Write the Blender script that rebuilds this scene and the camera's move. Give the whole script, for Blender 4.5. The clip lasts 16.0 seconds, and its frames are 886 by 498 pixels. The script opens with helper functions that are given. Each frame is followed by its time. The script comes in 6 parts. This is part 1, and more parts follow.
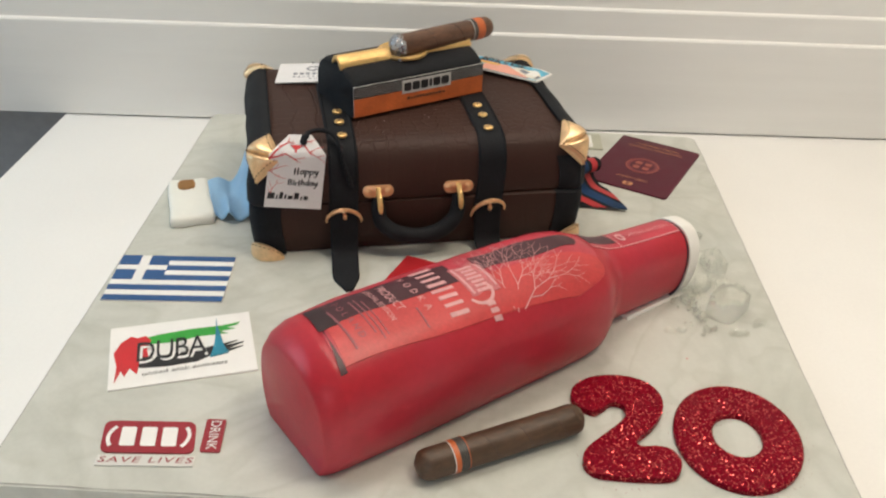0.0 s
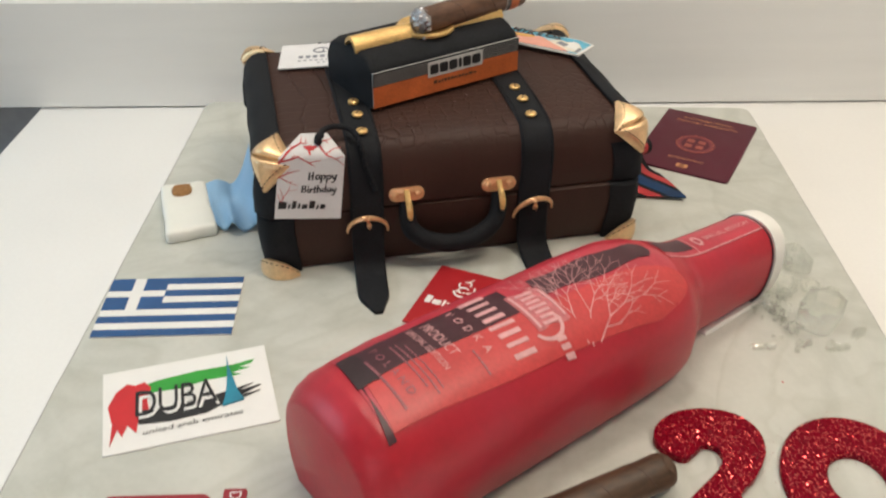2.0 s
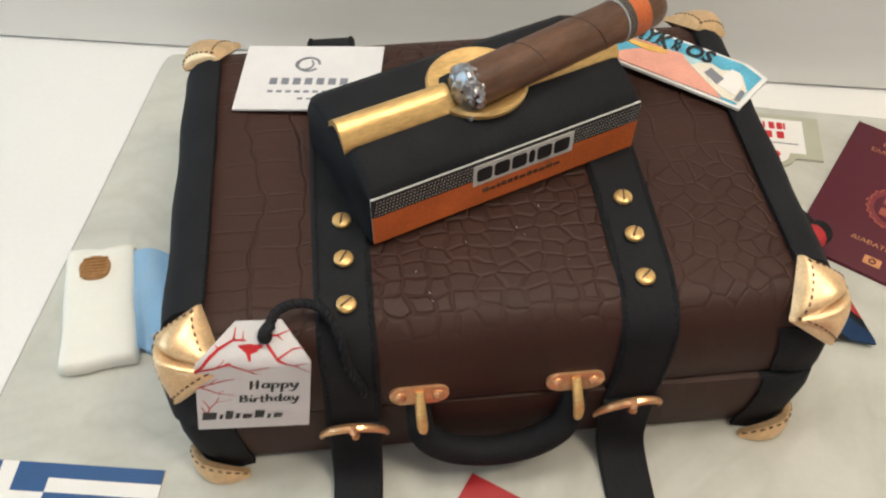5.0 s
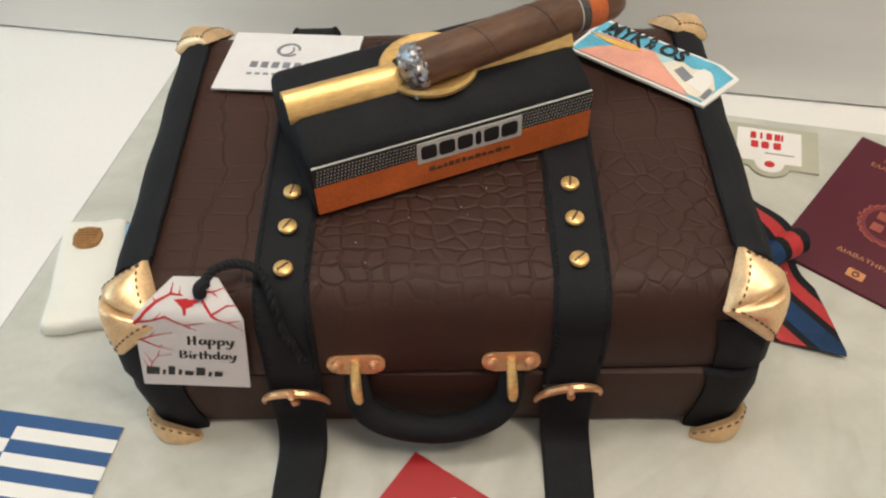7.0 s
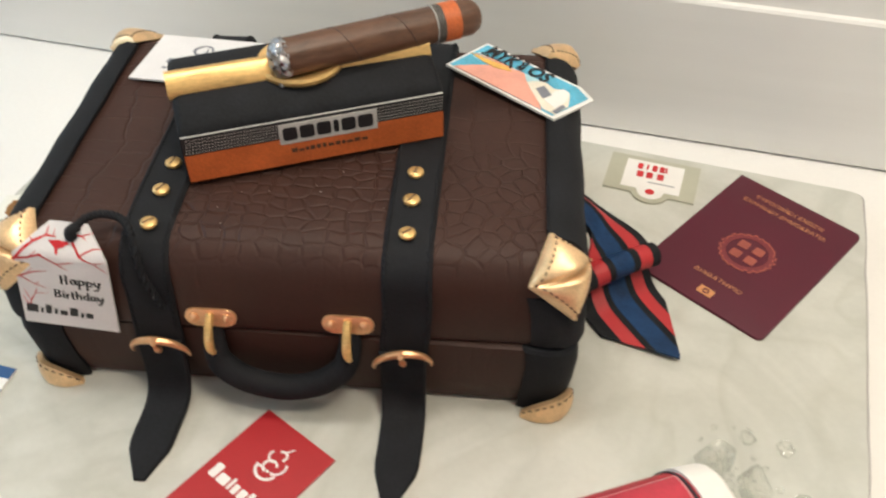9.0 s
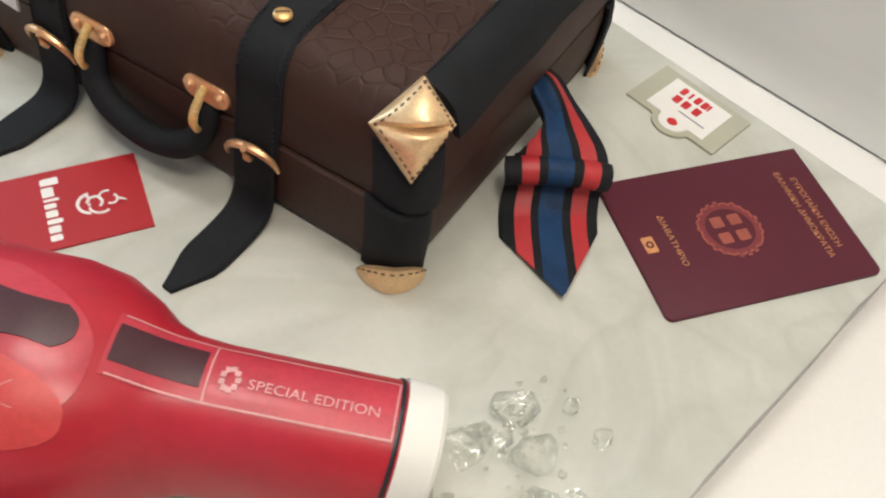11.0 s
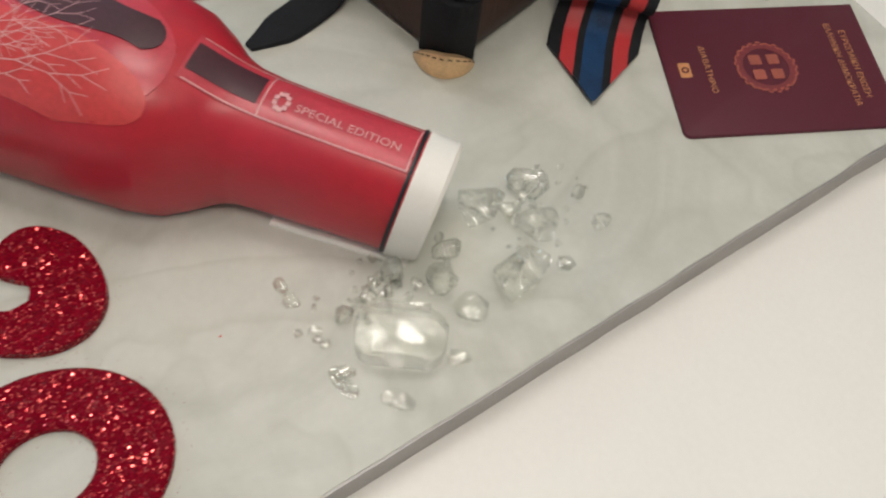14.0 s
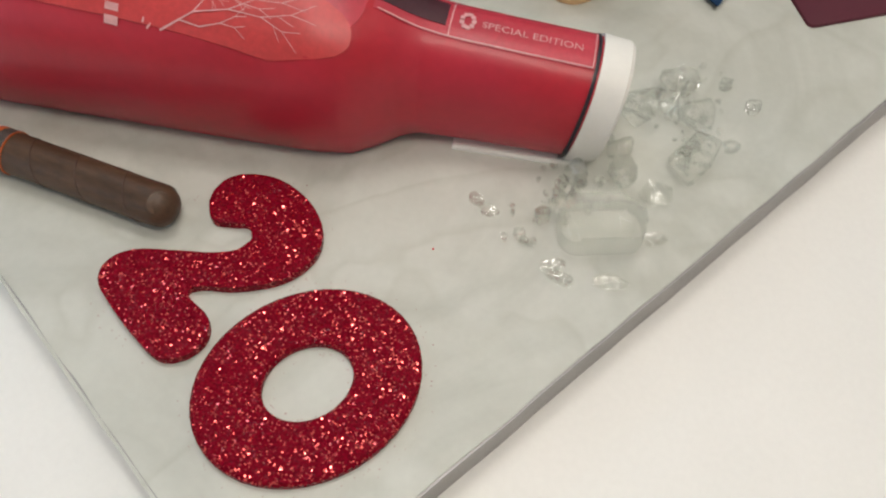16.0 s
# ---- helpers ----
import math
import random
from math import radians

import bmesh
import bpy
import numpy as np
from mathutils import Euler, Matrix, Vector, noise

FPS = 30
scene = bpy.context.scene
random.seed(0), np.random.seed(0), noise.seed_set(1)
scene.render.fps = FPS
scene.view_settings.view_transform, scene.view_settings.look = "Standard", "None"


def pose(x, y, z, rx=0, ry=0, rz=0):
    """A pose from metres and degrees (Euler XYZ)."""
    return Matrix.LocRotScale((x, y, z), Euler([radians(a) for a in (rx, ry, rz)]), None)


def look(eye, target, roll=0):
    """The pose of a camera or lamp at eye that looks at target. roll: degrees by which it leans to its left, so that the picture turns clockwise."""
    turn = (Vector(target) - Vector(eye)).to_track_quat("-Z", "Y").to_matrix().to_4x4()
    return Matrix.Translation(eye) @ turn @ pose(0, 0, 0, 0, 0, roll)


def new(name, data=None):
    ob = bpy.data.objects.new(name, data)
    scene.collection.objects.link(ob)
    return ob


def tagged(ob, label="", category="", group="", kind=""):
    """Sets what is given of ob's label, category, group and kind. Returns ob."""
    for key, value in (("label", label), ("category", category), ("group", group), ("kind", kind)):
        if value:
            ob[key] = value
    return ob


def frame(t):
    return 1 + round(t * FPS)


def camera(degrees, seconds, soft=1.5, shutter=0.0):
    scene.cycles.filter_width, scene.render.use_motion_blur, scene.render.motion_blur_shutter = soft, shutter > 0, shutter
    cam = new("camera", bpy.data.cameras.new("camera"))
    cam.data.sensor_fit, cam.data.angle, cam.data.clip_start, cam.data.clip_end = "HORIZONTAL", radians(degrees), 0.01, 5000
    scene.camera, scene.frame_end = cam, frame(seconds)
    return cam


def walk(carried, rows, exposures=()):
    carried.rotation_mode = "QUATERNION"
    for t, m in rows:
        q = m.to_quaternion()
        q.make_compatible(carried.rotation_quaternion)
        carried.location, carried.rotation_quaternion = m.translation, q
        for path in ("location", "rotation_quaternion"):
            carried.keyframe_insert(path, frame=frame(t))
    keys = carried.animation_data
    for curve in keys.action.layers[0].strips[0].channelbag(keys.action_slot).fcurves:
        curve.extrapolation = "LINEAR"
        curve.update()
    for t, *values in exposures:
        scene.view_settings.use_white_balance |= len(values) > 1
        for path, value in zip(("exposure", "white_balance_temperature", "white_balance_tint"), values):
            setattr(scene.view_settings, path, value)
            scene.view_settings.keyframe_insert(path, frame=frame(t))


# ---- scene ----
cam = camera(52.5, 16.0, soft=2.15, shutter=0.3)
PATH = [
    (0, (0.05001, -0.66773, 0.42607), (0.01800, 0.39284, -0.23473), 2.49),
    (0.5, (0.04364, -0.66955, 0.40956), (0.01908, 0.38354, -0.26342), 2.29),
    (1, (0.03535, -0.65133, 0.39874), (0.00866, 0.41089, -0.25965), 1.15),
    (1.5, (0.01263, -0.61004, 0.38253), (-0.00325, 0.43313, -0.30597), 0.66),
    (2, (0.01225, -0.55820, 0.40003), (-0.01141, 0.47186, -0.30772), 0.40),
    (2.5, (0.01765, -0.47176, 0.41353), (-0.04833, 0.53261, -0.32768), -0.94),
    (3, (0.01504, -0.38199, 0.42546), (-0.07847, 0.57192, -0.37692), -0.43),
    (3.5, (0.00937, -0.30420, 0.42610), (-0.08630, 0.56173, -0.47029), -0.30),
    (4, (0.01338, -0.25090, 0.42500), (-0.07366, 0.56561, -0.51746), 0.47),
    (4.5, (0.01350, -0.22037, 0.42129), (-0.07819, 0.57544, -0.53828), 0.69),
    (5, (0.00645, -0.18680, 0.40975), (-0.09187, 0.58568, -0.56807), 0.91),
    (5.2, (0.00787, -0.17496, 0.40895), (-0.08622, 0.58952, -0.57554), 1.17),
    (7.3, (0.08496, -0.20900, 0.39357), (-0.15103, 0.57853, -0.54803), -2.24),
    (7.5, (0.09156, -0.21434, 0.38948), (-0.14952, 0.56788, -0.55525), -1.95),
    (8, (0.11282, -0.22779, 0.39669), (-0.15866, 0.59431, -0.50495), -1.66),
    (8.5, (0.14345, -0.23780, 0.40138), (-0.15275, 0.61617, -0.46205), -1.70),
    (9, (0.18158, -0.24072, 0.40154), (-0.10869, 0.60578, -0.47120), -0.42),
    (9.2, (0.21022, -0.24201, 0.40034), (-0.09871, 0.59185, -0.47816), 0.35),
    (11.3, (0.31938, -0.09427, 0.34589), (-0.16645, 0.46119, -0.66304), 9.08),
    (11.5, (0.32177, -0.07121, 0.34345), (-0.16302, 0.46548, -0.67608), 8.90),
    (12, (0.32207, -0.04329, 0.32868), (-0.14138, 0.46916, -0.71301), 9.18),
    (12.5, (0.32667, -0.04896, 0.31914), (-0.15894, 0.44511, -0.72133), 11.19),
    (13, (0.33941, -0.06834, 0.30961), (-0.11522, 0.36456, -0.77131), 12.18),
    (13.5, (0.36792, -0.10145, 0.32912), (-0.07262, 0.31595, -0.76368), 12.06),
    (14, (0.39805, -0.15007, 0.36946), (-0.07602, 0.25426, -0.71418), 8.35),
    (14.5, (0.41427, -0.19316, 0.38472), (-0.09023, 0.18838, -0.69343), 4.97),
    (15, (0.42028, -0.22868, 0.38053), (-0.11593, 0.13369, -0.68890), 2.40),
    (15.5, (0.41115, -0.24309, 0.37285), (-0.12997, 0.12851, -0.69092), 1.70),
    (16, (0.39248, -0.26297, 0.36166), (-0.09846, 0.16616, -0.70479), 1.25),
]
EXPOSURES = [(0.0, -0.36, 6450, 10), (1.0, -0.34, 6450, 10), (2.5, -0.38, 6450, 10), (3.0, -0.34, 6450, 10), (3.5, -0.26, 6450, 10), (4.0, -0.18, 6430, 10), (4.5, -0.17, 6420, 10), (5.0, -0.28, 6450, 10), (7.5, -0.34, 6550, 10), (8.5, -0.16, 6500, 10), (9.0, -0.12, 6450, 10), (11.5, -0.32, 6150, 10), (12.0, -0.46, 6150, 10), (12.5, -0.44, 6150, 10), (13.0, -0.57, 6100, 10), (13.6, -0.82, 6100, 10), (14.0, -0.62, 6050, 10), (14.5, -0.57, 6000, 10), (16.0, -0.57, 6000, 10)]
walk(cam, [(t, look(eye, target, roll)) for t, eye, target, roll in PATH], EXPOSURES)

# ---- light: a daylight window in the left wall, an added fill window behind the camera, two ceiling panels ----
world = bpy.data.worlds.new("world")
world.use_nodes = True
scene.world = world
wn = world.node_tree.nodes
sky = wn.new("ShaderNodeTexSky")
sky.sky_type, sky.sun_disc = 'NISHITA', False
sky.sun_elevation, sky.sun_rotation = radians(40), radians(200)
world.node_tree.links.new(sky.outputs[0], wn["Background"].inputs[0])
wn["Background"].inputs[1].default_value = 0.1


def area_lamp(name, eye, target, w, h, power, color):
    data = bpy.data.lights.new(name, 'AREA')
    data.shape, data.size, data.size_y, data.energy, data.color = 'RECTANGLE', w, h, power, color
    ob = new(name, data)
    ob.matrix_world = look(eye, target)
    return ob


area_lamp("window_daylight", (-1.74, -0.24, 0.78), (0.1, 0.15, 0.0), 0.76, 1.2, 12.3, (0.60, 0.84, 1.0))
# Added fill from an unseen window behind the camera, to brighten front faces.
area_lamp("rear_fill_light", (-0.2, -2.25, 0.95), (0.1, 0.2, 0.0), 1.3, 1.1, 5.0, (0.95, 0.97, 1.0))
for lx, ly, watt, warm in ((-0.14, 0.09, 8.8, (1.0, 0.91, 0.79)), (0.72, -0.26, 14.0, (1.0, 0.87, 0.70))):
    area_lamp("ceiling_panel_light", (lx, ly, 1.688), (lx, ly, 0), 0.58, 0.28, watt, warm)

# ---- materials ----
def mat(name, color, rough=0.5, metal=0.0, var=0.12, scale=60.0, fine=600.0, bump=0.15, dist=0.0004,
        spec=0.5, stretch=(1, 1, 1)):
    """Two-scale colour variation and fine relief, in metres of the object's own space."""
    m = bpy.data.materials.new(name)
    m.use_nodes = True
    n, l = m.node_tree.nodes, m.node_tree.links
    b = n["Principled BSDF"]
    b.inputs["Metallic"].default_value = metal
    b.inputs["Specular IOR Level"].default_value = spec
    co = n.new("ShaderNodeTexCoord")
    mp = n.new("ShaderNodeMapping")
    mp.inputs["Scale"].default_value = stretch
    l.new(co.outputs["Object"], mp.inputs[0])
    n1, n2 = n.new("ShaderNodeTexNoise"), n.new("ShaderNodeTexNoise")
    n1.inputs["Scale"].default_value, n1.inputs["Detail"].default_value = scale, 4
    n2.inputs["Scale"].default_value, n2.inputs["Detail"].default_value = fine, 3
    for k in (n1, n2):
        l.new(mp.outputs[0], k.inputs["Vector"])
    add = n.new("ShaderNodeMath")
    add.operation = 'MULTIPLY_ADD'
    add.inputs[1].default_value = 0.6
    l.new(n1.outputs["Fac"], add.inputs[0])
    half = n.new("ShaderNodeMath")
    half.operation = 'MULTIPLY'
    half.inputs[1].default_value = 0.4
    l.new(n2.outputs["Fac"], half.inputs[0])
    l.new(half.outputs[0], add.inputs[2])
    ramp = n.new("ShaderNodeValToRGB")
    lo = [max(0.0, c * (1 - var)) for c in color]
    hi = [min(1.0, c * (1 + var)) for c in color]
    ramp.color_ramp.elements[0].position, ramp.color_ramp.elements[0].color = 0.3, (*lo, 1)
    ramp.color_ramp.elements[1].position, ramp.color_ramp.elements[1].color = 0.7, (*hi, 1)
    l.new(add.outputs[0], ramp.inputs[0])
    l.new(ramp.outputs[0], b.inputs["Base Color"])
    rr = n.new("ShaderNodeMapRange")
    rr.inputs[3].default_value, rr.inputs[4].default_value = max(0.02, rough - 0.1), min(1.0, rough + 0.1)
    l.new(n1.outputs["Fac"], rr.inputs[0])
    l.new(rr.outputs[0], b.inputs["Roughness"])
    if bump:
        bp = n.new("ShaderNodeBump")
        bp.inputs["Strength"].default_value, bp.inputs["Distance"].default_value = bump, dist
        l.new(add.outputs[0], bp.inputs["Height"])
        l.new(bp.outputs[0], b.inputs["Normal"])
    return m


def nodes_of(m):
    n, l = m.node_tree.nodes, m.node_tree.links
    return n, l, n["Principled BSDF"], next(k for k in n if k.type == 'MAPPING')


def crocodile():
    """Brown fondant pressed with a reptile-skin mat: squarish cells in the middle, long cracks and cross lines at the sides."""
    m = mat("brown_crocodile_fondant", (0.0435, 0.0186, 0.0132), 0.56, 0, 0.2, 22, 500, 0.26, 0.0004, spec=0.28)
    n, l, b, mp = nodes_of(m)
    warp = n.new("ShaderNodeTexNoise")
    warp.inputs["Scale"].default_value = 55
    l.new(mp.outputs[0], warp.inputs["Vector"])
    mix = n.new("ShaderNodeMix")
    mix.data_type, mix.blend_type = 'RGBA', 'LINEAR_LIGHT'
    mix.inputs[0].default_value = 0.0045
    l.new(mp.outputs[0], mix.inputs[6])
    l.new(warp.outputs["Color"], mix.inputs[7])

    def cells(scale, randomness, width, floor_=0.0):
        squash = n.new("ShaderNodeMapping")
        squash.inputs["Scale"].default_value = scale
        l.new(mix.outputs[2], squash.inputs[0])
        v = n.new("ShaderNodeTexVoronoi")
        v.voronoi_dimensions, v.feature = '2D', 'DISTANCE_TO_EDGE'
        v.inputs["Scale"].default_value = 1
        v.inputs["Randomness"].default_value = randomness
        l.new(squash.outputs[0], v.inputs["Vector"])
        edge = n.new("ShaderNodeMapRange")
        edge.interpolation_type = 'SMOOTHSTEP'
        edge.inputs[2].default_value = width
        edge.inputs[3].default_value = floor_
        l.new(v.outputs["Distance"], edge.inputs[0])
        return edge

    small = cells((98, 132, 1), 0.55, 0.17)
    crazed = cells((105, 105, 1), 0.95, 0.11, -0.3)

    def calc(op, a, b=None, c=None):
        k = n.new("ShaderNodeMath")
        k.operation = op
        for i, v in enumerate((a, b, c)):
            if isinstance(v, (int, float)):
                k.inputs[i].default_value = v
            elif v is not None:
                l.new(v, k.inputs[i])
        return k.outputs[0]

    def wander(scale, stretch):
        m_ = n.new("ShaderNodeMapping")
        m_.inputs["Scale"].default_value = stretch
        l.new(mp.outputs[0], m_.inputs[0])
        t = n.new("ShaderNodeTexNoise")
        t.inputs["Scale"].default_value, t.inputs["Detail"].default_value = scale, 2
        l.new(m_.outputs[0], t.inputs["Vector"])
        return t.outputs["Fac"]

    def groove(distance, width):
        k = n.new("ShaderNodeMapRange")
        k.interpolation_type = 'SMOOTHSTEP'
        k.inputs[2].default_value = width
        l.new(distance, k.inputs[0])
        return k.outputs[0]

    # two long cracks down each side panel, crossed by short level lines that come and go
    own = n.new("ShaderNodeSeparateXYZ")
    l.new(mp.outputs[0], own.inputs[0])
    across = calc('ABSOLUTE', own.outputs[0])
    bend = calc('MULTIPLY', calc('SUBTRACT', wander(34, (0.25, 1, 0.1)), 0.5), 0.022)
    first = calc('ABSOLUTE', calc('SUBTRACT', calc('ADD', across, bend), 0.1075))
    second = calc('ABSOLUTE', calc('SUBTRACT', calc('ADD', across, bend), 0.0865))
    cracks = groove(calc('MINIMUM', first, second), 0.0013)
    level = calc('PINGPONG', calc('ADD', own.outputs[1], calc('MULTIPLY', calc('SUBTRACT', wander(40, (1, 0.3, 0.1)), 0.5), 0.012)), 0.0052)
    shown = calc('MULTIPLY', calc('SUBTRACT', 1.0, groove(level, 0.0010)), groove(calc('SUBTRACT', wander(60, (0.5, 1, 0.1)), 0.42), 0.12))
    long_ = calc('MINIMUM', cracks, calc('SUBTRACT', 1.0, calc('MULTIPLY', shown, 0.6)))
    xyz = n.new("ShaderNodeSeparateXYZ")
    l.new(mp.outputs[0], xyz.inputs[0])
    # the side panels carry the long cracks
    side = n.new("ShaderNodeMath")
    side.operation = 'ABSOLUTE'
    l.new(xyz.outputs[0], side.inputs[0])
    which = n.new("ShaderNodeMapRange")
    which.inputs[1].default_value, which.inputs[2].default_value = 0.060, 0.068
    l.new(side.outputs[0], which.inputs[0])
    # but the front of the right-hand panel has cells again
    back = n.new("ShaderNodeMapRange")
    back.inputs[1].default_value, back.inputs[2].default_value = 0.080, 0.095
    l.new(xyz.outputs[1], back.inputs[0])
    left = n.new("ShaderNodeMath")
    left.operation = 'LESS_THAN'
    l.new(xyz.outputs[0], left.inputs[0])
    left.inputs[1].default_value = 0.0
    either = n.new("ShaderNodeMath")
    either.operation = 'MAXIMUM'
    l.new(back.outputs[0], either.inputs[0])
    l.new(left.outputs[0], either.inputs[1])
    kind_of = n.new("ShaderNodeMath")
    kind_of.operation = 'MULTIPLY'
    l.new(which.outputs[0], kind_of.inputs[0])
    l.new(either.outputs[0], kind_of.inputs[1])
    right_ = n.new("ShaderNodeMath")
    right_.operation = 'GREATER_THAN'
    l.new(xyz.outputs[0], right_.inputs[0])
    right_.inputs[1].default_value = 0.064
    fine_ = n.new("ShaderNodeMix")
    l.new(right_.outputs[0], fine_.inputs[0])
    l.new(small.outputs[0], fine_.inputs[2])
    l.new(crazed.outputs[0], fine_.inputs[3])
    pick = n.new("ShaderNodeMix")
    l.new(kind_of.outputs[0], pick.inputs[0])
    l.new(fine_.outputs[0], pick.inputs[2])
    l.new(long_, pick.inputs[3])
    where = n.new("ShaderNodeTexNoise")
    where.inputs["Scale"].default_value, where.inputs["Detail"].default_value = 16, 1
    l.new(mp.outputs[0], where.inputs["Vector"])
    amount = n.new("ShaderNodeMapRange")
    amount.inputs[1].default_value, amount.inputs[2].default_value = 0.36, 0.62
    amount.inputs[3].default_value, amount.inputs[4].default_value = 0.36, 0.74
    l.new(where.outputs["Fac"], amount.inputs[0])
    # the mat was pressed onto the top; the upright sides stay almost plain
    high = n.new("ShaderNodeMapRange")
    high.inputs[1].default_value, high.inputs[2].default_value = 0.090, 0.1015
    high.inputs[3].default_value, high.inputs[4].default_value = 0.10, 1.0
    l.new(xyz.outputs[2], high.inputs[0])
    both = n.new("ShaderNodeMath")
    both.operation = 'MULTIPLY'
    l.new(amount.outputs[0], both.inputs[0])
    l.new(high.outputs[0], both.inputs[1])
    # fine upright scratches left by the smoothing tool
    scratch_map = n.new("ShaderNodeMapping")
    scratch_map.inputs["Scale"].default_value = (260, 260, 14)
    l.new(mp.outputs[0], scratch_map.inputs[0])
    scratch = n.new("ShaderNodeTexNoise")
    scratch.inputs["Scale"].default_value, scratch.inputs["Detail"].default_value = 1, 3
    l.new(scratch_map.outputs[0], scratch.inputs["Vector"])
    old0 = b.inputs["Normal"].links[0].from_node
    old = n.new("ShaderNodeBump")
    old.inputs["Distance"].default_value, old.inputs["Strength"].default_value = 0.0004, 0.34
    l.new(scratch.outputs["Fac"], old.inputs["Height"])
    l.new(old0.outputs[0], old.inputs["Normal"])
    bp = n.new("ShaderNodeBump")
    bp.inputs["Distance"].default_value = 0.0013
    l.new(both.outputs[0], bp.inputs["Strength"])
    l.new(pick.outputs[0], bp.inputs["Height"])
    l.new(old.outputs[0], bp.inputs["Normal"])
    l.new(bp.outputs[0], b.inputs["Normal"])
    return m


def glitter():
    """Red edible glitter: flakes that each lie at their own slant."""
    m = mat("red_glitter", (0.29, 0.004, 0.013), 0.3, 0.3, 0.35, 300, 1500, 0)
    n, l, b, mp = nodes_of(m)
    v = n.new("ShaderNodeTexVoronoi")
    v.inputs["Scale"].default_value = 1350
    l.new(mp.outputs[0], v.inputs["Vector"])
    sub = n.new("ShaderNodeVectorMath")
    sub.operation = 'SUBTRACT'
    sub.inputs[1].default_value = (0.5, 0.5, 0.5)
    l.new(v.outputs["Color"], sub.inputs[0])
    sc = n.new("ShaderNodeVectorMath")
    sc.operation = 'SCALE'
    sc.inputs[3].default_value = 0.75
    l.new(sub.outputs[0], sc.inputs[0])
    geo = n.new("ShaderNodeNewGeometry")
    ad = n.new("ShaderNodeVectorMath")
    l.new(sc.outputs[0], ad.inputs[0])
    l.new(geo.outputs["Normal"], ad.inputs[1])
    no = n.new("ShaderNodeVectorMath")
    no.operation = 'NORMALIZE'
    l.new(ad.outputs[0], no.inputs[0])
    soft, ad2, no2 = n.new("ShaderNodeVectorMath"), n.new("ShaderNodeVectorMath"), n.new("ShaderNodeVectorMath")
    soft.operation, no2.operation = 'SCALE', 'NORMALIZE'
    soft.inputs[3].default_value = 0.8
    l.new(sub.outputs[0], soft.inputs[0])
    l.new(soft.outputs[0], ad2.inputs[0])
    l.new(geo.outputs["Normal"], ad2.inputs[1])
    l.new(ad2.outputs[0], no2.inputs[0])
    l.new(no2.outputs[0], b.inputs["Normal"])
    b.inputs["Coat Weight"].default_value, b.inputs["Coat Roughness"].default_value = 0.02, 0.03
    # only some of the flakes lie bare and shine
    wn, bare = n.new("ShaderNodeTexWhiteNoise"), n.new("ShaderNodeMapRange")
    l.new(v.outputs["Position"], wn.inputs["Vector"])
    bare.inputs[1].default_value, bare.inputs[2].default_value = 0.895, 0.930
    l.new(wn.outputs["Value"], bare.inputs[0])
    for k in list(b.inputs["Base Color"].links) + list(b.inputs["Metallic"].links):
        l.remove(k)
    dull, tone = n.new("ShaderNodeMix"), n.new("ShaderNodeMix")
    dull.data_type = tone.data_type = 'RGBA'
    dull.inputs[6].default_value, dull.inputs[7].default_value = (0.125, 0.0018, 0.009, 1), (0.26, 0.003, 0.016, 1)
    l.new(wn.outputs["Value"], dull.inputs[0])
    tone.inputs[7].default_value = (0.95, 0.15, 0.14, 1)
    l.new(bare.outputs[0], tone.inputs[0])
    l.new(dull.outputs[2], tone.inputs[6])
    l.new(tone.outputs[2], b.inputs["Base Color"])
    l.new(bare.outputs[0], b.inputs["Metallic"])
    b.inputs["Specular IOR Level"].default_value = 0.04
    b.inputs["Coat Tint"].default_value = (1.0, 0.9, 0.88, 1)
    b.inputs["Coat IOR"].default_value = 1.7
    l.new(no.outputs[0], b.inputs["Coat Normal"])
    b.inputs["Roughness"].default_value = 0.18
    for k in list(b.inputs["Roughness"].links):
        l.remove(k)
    return m


